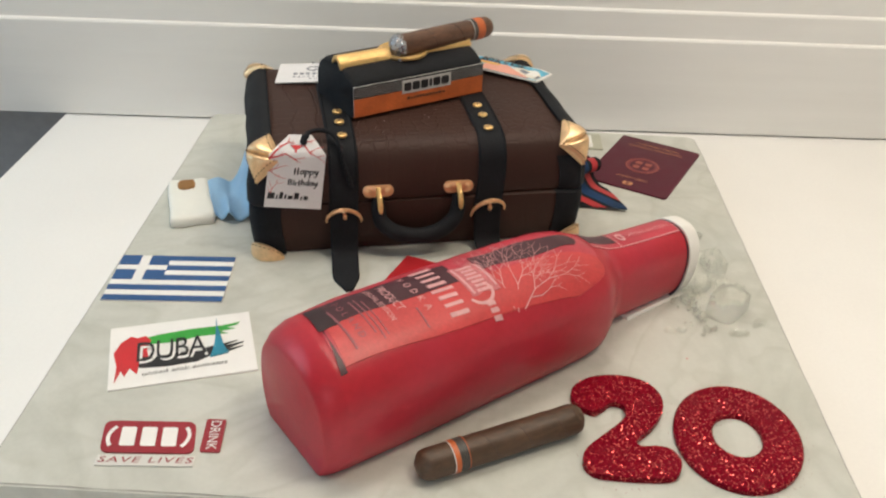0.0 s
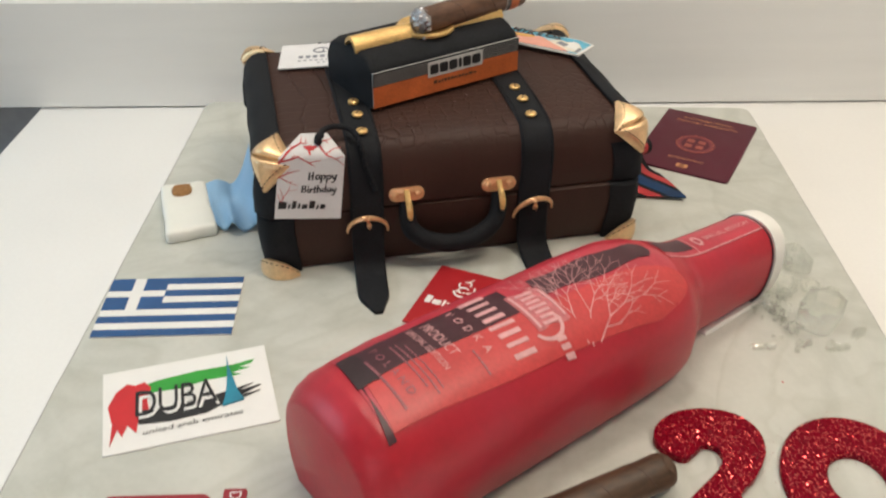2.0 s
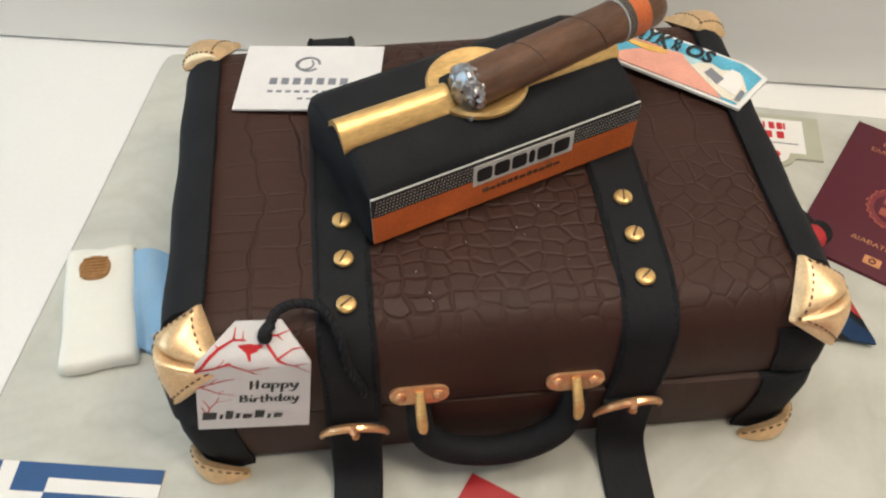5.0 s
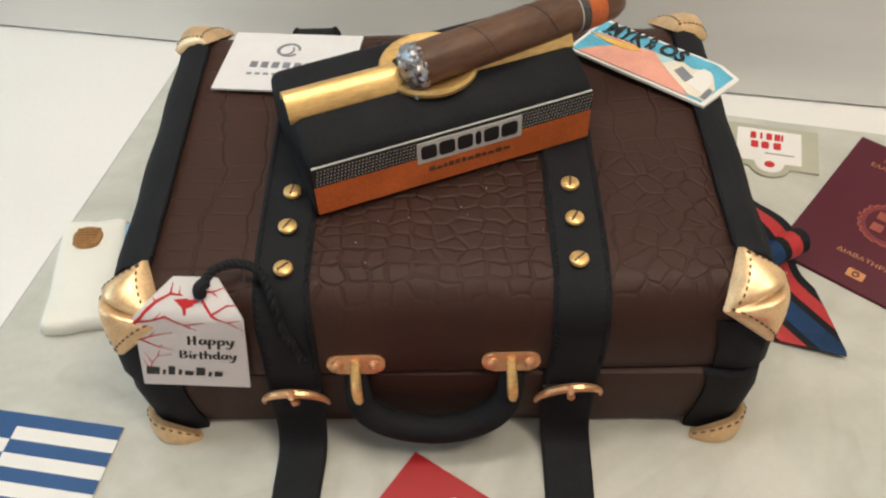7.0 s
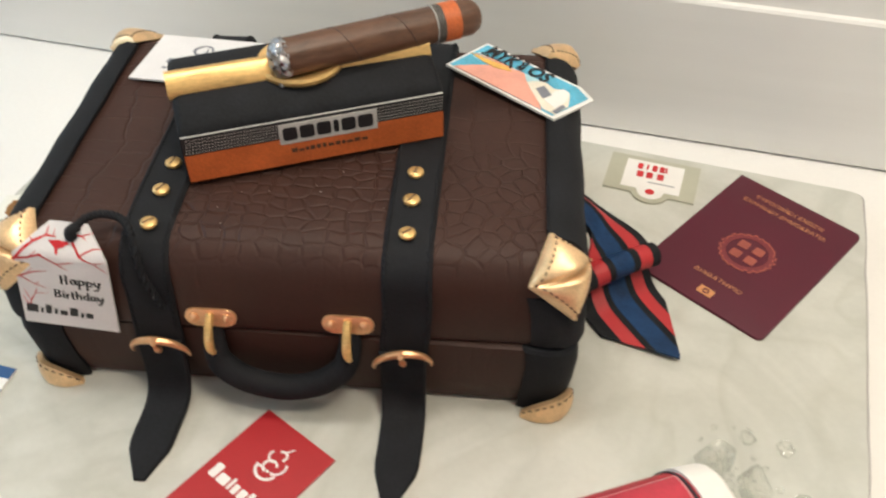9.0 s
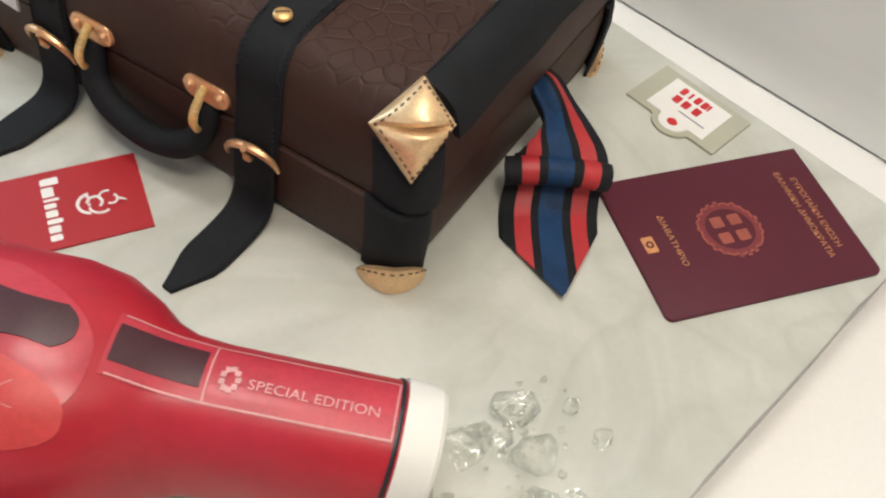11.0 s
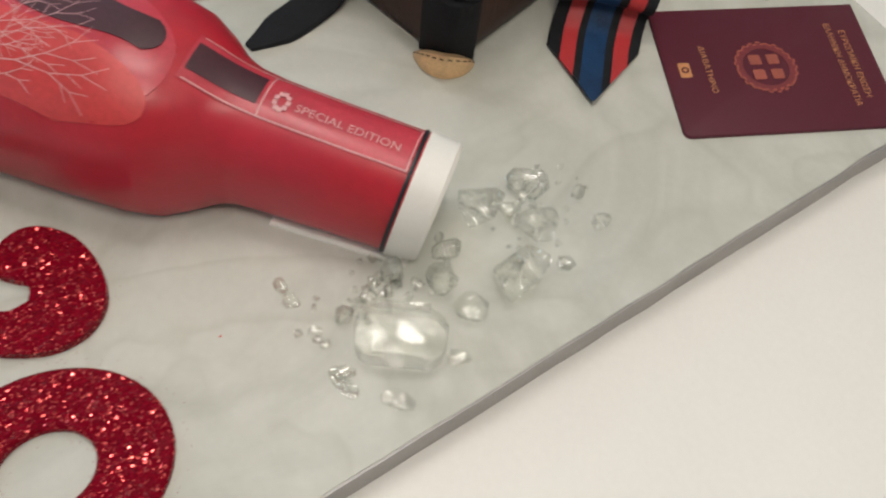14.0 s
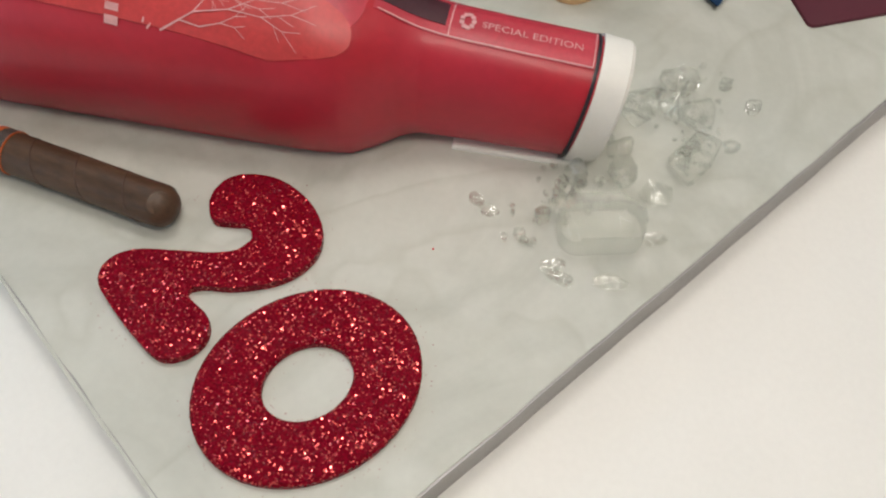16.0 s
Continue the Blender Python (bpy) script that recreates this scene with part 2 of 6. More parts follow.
def marble():
    """Pale grey-green marbled fondant with faint grey veins."""
    m = mat("pale_marbled_fondant", (0.565, 0.572, 0.525), 0.42, 0, 0.05, 9, 260, 0.08, 0.0003)
    n, l, b, mp = nodes_of(m)
    wv = n.new("ShaderNodeTexNoise")
    wv.inputs["Scale"].default_value, wv.inputs["Detail"].default_value, wv.inputs["Distortion"].default_value = 7, 5, 1.6
    l.new(mp.outputs[0], wv.inputs["Vector"])
    vein = n.new("ShaderNodeValToRGB")
    e = vein.color_ramp.elements
    e[0].position, e[0].color = 0.40, (1, 1, 1, 1)
    e[1].position, e[1].color = 0.60, (1, 1, 1, 1)
    mid = e.new(0.5)
    mid.color = (0.885, 0.89, 0.88, 1)
    l.new(wv.outputs["Fac"], vein.inputs[0])
    # fewer, sharper grey swirls over the soft ones
    wv2 = n.new("ShaderNodeTexNoise")
    wv2.inputs["Scale"].default_value, wv2.inputs["Detail"].default_value, wv2.inputs["Distortion"].default_value = 4.5, 2, 2.6
    l.new(mp.outputs[0], wv2.inputs["Vector"])
    line = n.new("ShaderNodeValToRGB")
    e2 = line.color_ramp.elements
    e2[0].position, e2[0].color = 0.455, (1, 1, 1, 1)
    e2[1].position, e2[1].color = 0.56, (1, 1, 1, 1)
    mid2 = e2.new(0.49)
    mid2.color = (0.92, 0.92, 0.905, 1)
    l.new(wv2.outputs["Fac"], line.inputs[0])
    swirl_mix = n.new("ShaderNodeMix")
    swirl_mix.data_type, swirl_mix.blend_type = 'RGBA', 'MULTIPLY'
    swirl_mix.inputs[0].default_value = 1
    l.new(vein.outputs[0], swirl_mix.inputs[6])
    l.new(line.outputs[0], swirl_mix.inputs[7])
    mul = n.new("ShaderNodeMix")
    mul.data_type, mul.blend_type = 'RGBA', 'MULTIPLY'
    mul.inputs[0].default_value = 1
    old = b.inputs["Base Color"].links[0].from_node
    l.new(old.outputs[0], mul.inputs[6])
    l.new(swirl_mix.outputs[2], mul.inputs[7])
    l.new(mul.outputs[2], b.inputs["Base Color"])
    return m


def glass(name, color, rough, ior=1.45, bump=0.0):
    m = mat(name, color, rough, 0, 0.0, 60, 400, bump, 0.001)
    b = m.node_tree.nodes["Principled BSDF"]
    b.inputs["Transmission Weight"].default_value = 1
    b.inputs["IOR"].default_value = ior
    return m


def clear(name, glass_share, ior, lumps, depth, shine):
    """Clear sugar: a thin shine over what lies below, with some bending of light."""
    m = glass(name, (0.99, 0.998, 0.985), 0.02, ior)
    n, l, b, mp = nodes_of(m)
    out = next(k for k in n if k.type == 'OUTPUT_MATERIAL')
    tr, gl, fr = n.new("ShaderNodeBsdfTransparent"), n.new("ShaderNodeBsdfGlossy"), n.new("ShaderNodeLayerWeight")
    tr.inputs[0].default_value = (0.995, 1.0, 0.985, 1)
    gl.inputs["Roughness"].default_value = 0.02
    fr.inputs[0].default_value = 0.25
    nz, bp = n.new("ShaderNodeTexNoise"), n.new("ShaderNodeBump")
    nz.inputs["Scale"].default_value, nz.inputs["Detail"].default_value = lumps, 0.6
    l.new(mp.outputs[0], nz.inputs["Vector"])
    l.new(nz.outputs["Fac"], bp.inputs["Height"])
    bp.inputs["Distance"].default_value = depth
    for k in (gl, fr, b):
        l.new(bp.outputs[0], k.inputs["Normal"])
    thin, mix = n.new("ShaderNodeMixShader"), n.new("ShaderNodeMixShader")
    sh = n.new("ShaderNodeMapRange")
    sh.inputs[3].default_value, sh.inputs[4].default_value = shine, 0.36
    l.new(fr.outputs["Facing"], sh.inputs[0])
    l.new(sh.outputs[0], thin.inputs[0])
    l.new(tr.outputs[0], thin.inputs[1])
    l.new(gl.outputs[0], thin.inputs[2])
    mix.inputs[0].default_value = glass_share
    l.new(thin.outputs[0], mix.inputs[1])
    l.new(b.outputs[0], mix.inputs[2])
    l.new(mix.outputs[0], out.inputs[0])
    return m


def dotted(name, ca, cb, scale):
    m = mat(name, ca, 0.5, 0, 0, 60, 400, 0.05)
    n, l, b, mp = nodes_of(m)
    ck = n.new("ShaderNodeTexChecker")
    ck.inputs["Scale"].default_value = scale
    ck.inputs["Color1"].default_value, ck.inputs["Color2"].default_value = (*ca, 1), (*cb, 1)
    l.new(mp.outputs[0], ck.inputs["Vector"])
    l.new(ck.outputs["Color"], b.inputs["Base Color"])
    return m


BROWN = crocodile()
BLACK = mat("black_fondant", (0.0145, 0.0155, 0.0182), 0.70, 0, 0.35, 55, 600, 0.45, 0.0008, spec=0.14)
GOLD = mat("gold_lustre_paint", (0.80, 0.55, 0.31), 0.37, 0.62, 0.26, 90, 900, 0.35, 0.0005)
BARGOLD = mat("yellow_gold_paint", (0.79, 0.50, 0.20), 0.36, 0.6, 0.34, 130, 900, 0.4, 0.0005, stretch=(0.25, 1, 1))
COPPER = mat("copper_gold_lustre", (0.80, 0.46, 0.24), 0.32, 0.7, 0.2, 120, 900, 0.3, 0.0004)
STITCH = mat("dark_brown_stitch", (0.11, 0.050, 0.026), 0.6)
RED = mat("red_airbrushed_fondant", (0.41, 0.013, 0.026), 0.40, 0, 0.14, 30, 220, 0.22, 0.0006, spec=0.38)
rn, rl, rb, rmp = nodes_of(RED)
rb.inputs["Coat Weight"].default_value, rb.inputs["Coat Roughness"].default_value = 0.10, 0.18
spray = rn.new("ShaderNodeTexNoise")
spray.inputs["Scale"].default_value, spray.inputs["Detail"].default_value = 11, 2
rl.new(rmp.outputs[0], spray.inputs["Vector"])
spray_amount = rn.new("ShaderNodeMapRange")
spray_amount.inputs[1].default_value, spray_amount.inputs[2].default_value, spray_amount.inputs[4].default_value = 0.42, 0.70, 0.28
rl.new(spray.outputs["Fac"], spray_amount.inputs[0])
spray_mix = rn.new("ShaderNodeMix")
spray_mix.data_type = 'RGBA'
spray_mix.inputs[7].default_value = (0.50, 0.045, 0.090, 1)
rl.new(spray_amount.outputs[0], spray_mix.inputs[0])
rl.new(rb.inputs["Base Color"].links[0].from_socket, spray_mix.inputs[6])
rl.new(spray_mix.outputs[2], rb.inputs["Base Color"])
CORAL = mat("coral_red_print", (0.55, 0.050, 0.052), 0.42, 0, 0.22, 18, 400, 0.06)
PINK = mat("pink_red_print", (0.47, 0.040, 0.064), 0.31, 0, 0.2, 25, 400, 0.08, spec=0.45)
PALACE = mat("faded_pink_print", (0.50, 0.135, 0.15), 0.45, 0, 0.35, 260, 900, 0)
PLUM = mat("dark_plum_print", (0.050, 0.010, 0.018), 0.40, 0, 0.35, 40, 500, 0.05)
DARKPLUM = mat("blackish_plum_print", (0.022, 0.007, 0.011), 0.42, 0, 0.35, 60, 500, 0.05)
FADED = mat("faded_mauve_print", (0.30, 0.10, 0.12), 0.5, 0, 0.15, 200, 900, 0)
PALE = mat("pale_pink_print", (0.64, 0.33, 0.34), 0.5, 0, 0.15, 200, 900, 0)
NAVY = mat("dark_navy_fondant", (0.012, 0.016, 0.024), 0.45)
WHITE = mat("white_fondant", (0.78, 0.76, 0.72), 0.5, 0, 0.03, 40, 500, 0.15, 0.0004)
CUFFWHITE = mat("ivory_fondant", (0.80, 0.80, 0.74), 0.45, 0, 0.03, 40, 500, 0.12, 0.0004)
BLUE = mat("pale_blue_fondant", (0.27, 0.46, 0.66), 0.5, 0, 0.08, 40, 500, 0.12, 0.0004)
PAPER = mat("white_edible_paper", (0.80, 0.79, 0.77), 0.55, 0, 0.03, 60, 800, 0.08, 0.0002)
BOARDPAPER = mat("thin_frosting_sheet", (0.66, 0.655, 0.62), 0.5, 0, 0.04, 60, 800, 0.05, 0.0002)
TAGPAPER = mat("off_white_tag_paper", (0.72, 0.71, 0.72), 0.55, 0, 0.06, 60, 800, 0.08, 0.0002)
INKBLUE = mat("blue_flag_ink", (0.020, 0.085, 0.24), 0.5, 0, 0.1, 60, 800, 0)
INKBLACK = mat("black_ink", (0.012, 0.012, 0.014), 0.5, 0, 0.2, 60, 800, 0)
INKRED = mat("red_ink", (0.56, 0.018, 0.025), 0.5, 0, 0.12, 60, 800, 0)
INKMAROON = mat("maroon_ink", (0.29, 0.012, 0.025), 0.5, 0, 0.12, 60, 800, 0)
INKGREEN = mat("green_ink", (0.03, 0.33, 0.04), 0.5, 0, 0.15, 60, 800, 0)
INKTEAL = mat("teal_ink", (0.015, 0.20, 0.30), 0.5, 0, 0.25, 60, 800, 0)
INKGREY = mat("grey_ink", (0.20, 0.21, 0.25), 0.5, 0, 0.15, 60, 800, 0)
INKORANGE = mat("orange_print", (0.54, 0.125, 0.032), 0.45, 0, 0.32, 45, 700, 0.08, 0.0002)
SALMON = mat("salmon_print", (0.76, 0.36, 0.28), 0.5, 0, 0.15, 60, 800, 0)
SKYBLUE = mat("sky_blue_print", (0.10, 0.42, 0.60), 0.5, 0, 0.35, 50, 600, 0)
PALEBLUE = mat("pale_blue_print", (0.42, 0.66, 0.72), 0.5, 0, 0.2, 90, 600, 0)
BEAK = mat("yellow_beak_print", (0.72, 0.42, 0.10), 0.5, 0, 0.25, 90, 600, 0)
CREAM = mat("cream_print", (0.75, 0.70, 0.60), 0.5, 0, 0.15, 60, 800, 0)
DOTGREY = mat("pale_grey_print", (0.52, 0.52, 0.50), 0.5, 0, 0.1, 60, 800, 0)
CHECK = dotted("black_and_white_dots", (0.010, 0.010, 0.010), (0.11, 0.10, 0.09), 1100)
PASSPORT = mat("burgundy_passport_cover", (0.088, 0.009, 0.023), 0.52, 0, 0.1, 60, 1500, 0.12, 0.0002, spec=0.35)
PASSGROUND = mat("dull_red_foil_print", (0.19, 0.026, 0.034), 0.45, 0.1, 0.2, 300, 900, 0)
PASSGOLD = mat("dull_gold_foil_print", (0.36, 0.095, 0.066), 0.45, 0.25, 0.25, 200, 900, 0)
PASSGOLD2 = mat("gold_foil_print", (0.64, 0.30, 0.13), 0.4, 0.4, 0.2, 200, 900, 0)
CARDRED = mat("red_card_print", (0.40, 0.012, 0.018), 0.45, 0, 0.06, 60, 900, 0.06, 0.0002)
SAGE = mat("sage_grey_card", (0.43, 0.43, 0.34), 0.5, 0, 0.06, 60, 900, 0.05, 0.0002)
CIGAR = mat("brown_cigar_fondant", (0.082, 0.044, 0.024), 0.5, 0, 0.50, 70, 450, 0.6, 0.0007, stretch=(0.35, 1, 1))
CIGARRED = mat("red_brown_cigar_fondant", (0.105, 0.050, 0.028), 0.42, 0, 0.55, 60, 420, 0.55, 0.0007, stretch=(0.35, 1, 1))
CIGARDARK = mat("dark_brown_cigar_fondant", (0.062, 0.030, 0.021), 0.45, 0, 0.2, 60, 500, 0.3, 0.0004)
FOIL = mat("crumpled_silver_foil", (0.40, 0.40, 0.42), 0.28, 1.0, 0.25, 260, 1200, 0.5, 0.001)
TIEBLUE = mat("denim_blue_fondant", (0.010, 0.039, 0.108), 0.55, 0, 0.4, 90, 900, 0.2, 0.0003, spec=0.2)
TIERED = mat("red_stripe_fondant", (0.43, 0.022, 0.027), 0.48, 0, 0.1, 60, 700, 0.1, 0.0003)
BUTTON = mat("gold_brown_cufflink", (0.40, 0.21, 0.08), 0.45, 0.35, 0.3, 500, 1500, 0.6, 0.0006)
ICE = clear("clear_isomalt_ice", 0.24, 1.45, 150, 0.0026, 0.11)
TABLET = clear("clear_isomalt_tablet", 0.48, 1.45, 75, 0.0018, 0.06)
GEL = clear("clear_piping_gel", 0.0, 1.33, 220, 0.004, 0.16)
GLITTER = glitter()
MARBLE = marble()
BOARDEDGE = mat("silver_grey_board_edge", (0.34, 0.325, 0.32), 0.42, 0.35, 0.15, 30, 500, 0.1)
TABLE = mat("white_laminate_tabletop", (0.84, 0.825, 0.80), 0.42, 0, 0.03, 8, 300, 0.06, 0.0003)
WALL = mat("white_painted_cladding", (0.79, 0.775, 0.745), 0.38, 0, 0.05, 5, 60, 0.08, 0.001, stretch=(0.08, 1, 1))
PLASTER = mat("off_white_plaster", (0.74, 0.72, 0.68), 0.8, 0, 0.05, 4, 90, 0.1, 0.001)
GREYWALL = mat("grey_painted_wall", (0.34, 0.34, 0.35), 0.6, 0, 0.15, 5, 80, 0.1, 0.001)
FLOOR = mat("grey_floor_tile", (0.34, 0.34, 0.35), 0.45, 0, 0.15, 5, 80, 0.1, 0.001)
STEEL = mat("painted_steel_leg", (0.5, 0.5, 0.5), 0.4, 0.4)
LAMPGLOW = mat("lit_diffuser", (0.9, 0.9, 0.85), 0.5)
LAMPGLOW.node_tree.nodes["Principled BSDF"].inputs["Emission Color"].default_value = (1, 0.88, 0.7, 1)
LAMPGLOW.node_tree.nodes["Principled BSDF"].inputs["Emission Strength"].default_value = 6
PANEGLASS = glass("window_glass", (1, 1, 1), 0.02)


# ---- mesh helpers ----
def to_object(name, bm, material, smooth=35):
    bmesh.ops.recalc_face_normals(bm, faces=bm.faces)
    me = bpy.data.meshes.new(name)
    for f in bm.faces:
        f.smooth = True
    lim = radians(smooth)
    for e in bm.edges:
        e.smooth = len(e.link_faces) == 2 and e.calc_face_angle(0) < lim
    bm.to_mesh(me)
    bm.free()
    for m in (material if isinstance(material, (list, tuple)) else [material]):
        me.materials.append(m)
    return new(name, me)


def part(name, bm, material, parent, label="", m=None, smooth=35):
    ob = to_object(name, bm, material, smooth)
    ob.parent = parent
    if m is not None:
        ob.matrix_basis = m
    return tagged(ob, label) if label else ob


def thing(name, m, label, category, group=""):
    ob = new(name)
    ob.empty_display_size = 0.02
    ob.matrix_world = m
    return tagged(ob, label, category, group)


def box(w, d, h, bevel=0.0, seg=2, at=(0, 0, 0)):
    """A box on its base, centred on at in plan."""
    bm = bmesh.new()
    bmesh.ops.create_cube(bm, size=1)
    for v in bm.verts:
        v.co = Vector((v.co.x * w, v.co.y * d, (v.co.z + 0.5) * h)) + Vector(at)
    if bevel:
        bmesh.ops.bevel(bm, geom=list(bm.edges), offset=bevel, segments=seg, affect='EDGES', profile=0.5)
    return bm


def prism(pts, z0, z1, bevel=0.0, seg=2):
    """A flat shape with thickness from its outline."""
    bm = bmesh.new()
    lo = [bm.verts.new((x, y, z0)) for x, y in pts]
    hi = [bm.verts.new((x, y, z1)) for x, y in pts]
    top = bm.faces.new(hi)
    bm.faces.new(lo[::-1])
    for i in range(len(pts)):
        j = (i + 1) % len(pts)
        bm.faces.new((lo[i], lo[j], hi[j], hi[i]))
    if bevel:
        bmesh.ops.bevel(bm, geom=list(top.edges), offset=bevel, segments=seg, affect='EDGES', profile=0.5)
    return bm


def join(*bms):
    out = bmesh.new()
    for b in bms:
        me = bpy.data.meshes.new("tmp")
        b.to_mesh(me)
        b.free()
        out.from_mesh(me)
        bpy.data.meshes.remove(me)
    return out


def moved(bm, m):
    bm.transform(m)
    return bm


def smooth_path(pts, n):
    """Catmull-Rom through the points."""
    p = [Vector(q) for q in pts]
    p = [2 * p[0] - p[1]] + p + [2 * p[-1] - p[-2]]
    out = []
    for i in range(1, len(p) - 2):
        for k in range(n):
            t = k / n
            a, b, c, d = p[i - 1], p[i], p[i + 1], p[i + 2]
            out.append(0.5 * (2 * b + (c - a) * t + (2 * a - 5 * b + 4 * c - d) * t * t + (3 * b - a - 3 * c + d) * t ** 3))
    out.append(p[-2])
    return out


def sweep(path, section, side=None, scales=None):
    """A section of (across, up) points carried along a path; side: a fixed direction across, or one each."""
    bm = bmesh.new()
    rings = []
    n = len(path)
    up0 = Vector((0, 0, 1))
    for i, p in enumerate(path):
        d = (path[min(i + 1, n - 1)] - path[max(i - 1, 0)]).normalized()
        if side is None:
            a = d.cross(up0)
            a = a.normalized() if a.length > 0.05 else Vector((1, 0, 0))
        else:
            s = side[i] if isinstance(side, list) else side
            a = (Vector(s) - d * Vector(s).dot(d)).normalized()
        u = a.cross(d).normalized()
        k = scales[i] if scales else (1, 1)
        rings.append([bm.verts.new(p + a * x * k[0] + u * y * k[1]) for x, y in section])
    m = len(section)
    for r, s in zip(rings, rings[1:]):
        for i in range(m):
            j = (i + 1) % m
            bm.faces.new((r[i], r[j], s[j], s[i]))
    bm.faces.new(rings[0][::-1])
    bm.faces.new(rings[-1])
    return bm


def circle(r, n=12, ry=None):
    return [(r * math.cos(2 * math.pi * i / n), (ry or r) * math.sin(2 * math.pi * i / n)) for i in range(n)]


def tube(path, r, n=10, side=None, scales=None):
    return sweep(path, circle(r, n), side, scales)


def lathe(profile, n=28):
    """A turned form about z from (radius, height) points."""
    bm = bmesh.new()
    rings = []
    for r, z in profile:
        if r < 1e-6:
            rings.append([bm.verts.new((0, 0, z))])
        else:
            rings.append([bm.verts.new((r * math.cos(2 * math.pi * i / n), r * math.sin(2 * math.pi * i / n), z)) for i in range(n)])
    for a, b in zip(rings, rings[1:]):
        for i in range(n):
            j = (i + 1) % n
            q = [a[i % len(a)], a[j % len(a)], b[j % len(b)], b[i % len(b)]]
            q = list(dict.fromkeys(q))
            if len(q) > 2:
                bm.faces.new(q)
    return bm


def round_rect(w, h, r, n=5):
    out = []
    for cx, cy, a0 in ((w / 2 - r, h / 2 - r, 0), (-w / 2 + r, h / 2 - r, 90), (-w / 2 + r, -h / 2 + r, 180), (w / 2 - r, -h / 2 + r, 270)):
        for i in range(n + 1):
            a = radians(a0 + 90 * i / n)
            out.append((cx + r * math.cos(a), cy + r * math.sin(a)))
    return out


def rect(x0, y0, x1, y1):
    return [(x0, y0), (x1, y0), (x1, y1), (x0, y1)]


def grid_sheet(f, nu, nv, thick):
    """A closed thin shell over f(u, v) -> (place, outward)."""
    bm = bmesh.new()
    top, low = [], []
    for i in range(nu + 1):
        a, b = [], []
        for j in range(nv + 1):
            p, o = f(i / nu, j / nv)
            a.append(bm.verts.new(Vector(p)))
            b.append(bm.verts.new(Vector(p) - Vector(o).normalized() * thick))
        top.append(a)
        low.append(b)
    for i in range(nu):
        for j in range(nv):
            bm.faces.new((top[i][j], top[i + 1][j], top[i + 1][j + 1], top[i][j + 1]))
            bm.faces.new((low[i][j], low[i][j + 1], low[i + 1][j + 1], low[i + 1][j]))
    for i in range(nu):
        bm.faces.new((top[i][0], low[i][0], low[i + 1][0], top[i + 1][0]))
        bm.faces.new((top[i][nv], top[i + 1][nv], low[i + 1][nv], low[i][nv]))
    for j in range(nv):
        bm.faces.new((top[0][j], top[0][j + 1], low[0][j + 1], low[0][j]))
        bm.faces.new((top[nu][j], low[nu][j], low[nu][j + 1], top[nu][j + 1]))
    return bm


def lettering(text, size, width=None, shear=0.0, spacing=1.0, bold=0.0):
    """A bmesh of letters in the built-in font, centred, lying in the xy plane."""
    cu = bpy.data.curves.new("letters", 'FONT')
    cu.body, cu.size, cu.align_x, cu.align_y = text, size, 'CENTER', 'CENTER'
    cu.offset = bold
    cu.shear, cu.space_character, cu.resolution_u = shear, spacing, 3
    ob = bpy.data.objects.new("letters", cu)
    scene.collection.objects.link(ob)
    dg = bpy.context.evaluated_depsgraph_get()
    me = bpy.data.meshes.new_from_object(ob.evaluated_get(dg))
    bpy.data.objects.remove(ob)
    bpy.data.curves.remove(cu)
    bm = bmesh.new()
    bm.from_mesh(me)
    bpy.data.meshes.remove(me)
    if width and len(bm.verts):
        xs = [v.co.x for v in bm.verts]
        k = width / (max(xs) - min(xs))
        for v in bm.verts:
            v.co.x *= k
    return bm


def islands(bm):
    """Splits a bmesh into its loose pieces."""
    left, out = set(bm.faces), []
    while left:
        todo, piece = [left.pop()], []
        while todo:
            f = todo.pop()
            piece.append(f)
            for g in {g for v in f.verts for g in v.link_faces} & left:
                left.discard(g)
                todo.append(g)
        one, made = bmesh.new(), {}
        for f in piece:
            for v in f.verts:
                if v not in made:
                    made[v] = one.verts.new(v.co)
            one.faces.new([made[v] for v in f.verts])
        out.append(one)
    return out


def at2(x, y, z=0.0, turn=0.0):
    return pose(x, y, z, 0, 0, turn)


def branches(start, angle, length, width, depth, rng, out, spread=34, shrink=0.72):
    """Quads of a branching tree print, in the plane."""
    a = radians(angle)
    x, y = start
    ex, ey = x + length * math.cos(a), y + length * math.sin(a)
    px, py = -math.sin(a) * width / 2, math.cos(a) * width / 2
    q = 0.7
    out.append([(x + px, y + py), (x - px, y - py), (ex - px * q, ey - py * q), (ex + px * q, ey + py * q)])
    if depth:
        for sgn in (1, -1):
            branches((ex, ey), angle + sgn * rng.uniform(0.45, 1.0) * spread, length * rng.uniform(0.75, 1.05) * shrink * 1.15,
                     width * shrink, depth - 1, rng, out, spread, shrink)
        if rng.random() < 0.35:
            mx, my = x + (ex - x) * 0.55, y + (ey - y) * 0.55
            branches((mx, my), angle + rng.choice((1, -1)) * spread * 1.3, length * 0.6, width * shrink, depth - 1, rng, out, spread, shrink)


def quads_bm(quads, z=0.0):
    bm = bmesh.new()
    for q in quads:
        bm.faces.new([bm.verts.new((x, y, z)) for x, y in q])
    return bm


# ---- the room ----
FLOOR_Z, CEIL_Z, TABLE_Z = -0.78, 1.72, -0.022
WALL_TURN, WALL_AT = 3.3, 0.330


def slab(name, x0, y0, z0, x1, y1, z1, material, label, category):
    ob = to_object(name, box(x1 - x0, y1 - y0, z1 - z0, 0, 1, ((x0 + x1) / 2, (y0 + y1) / 2, z0)), material)
    return tagged(ob, label, category, kind="structure")


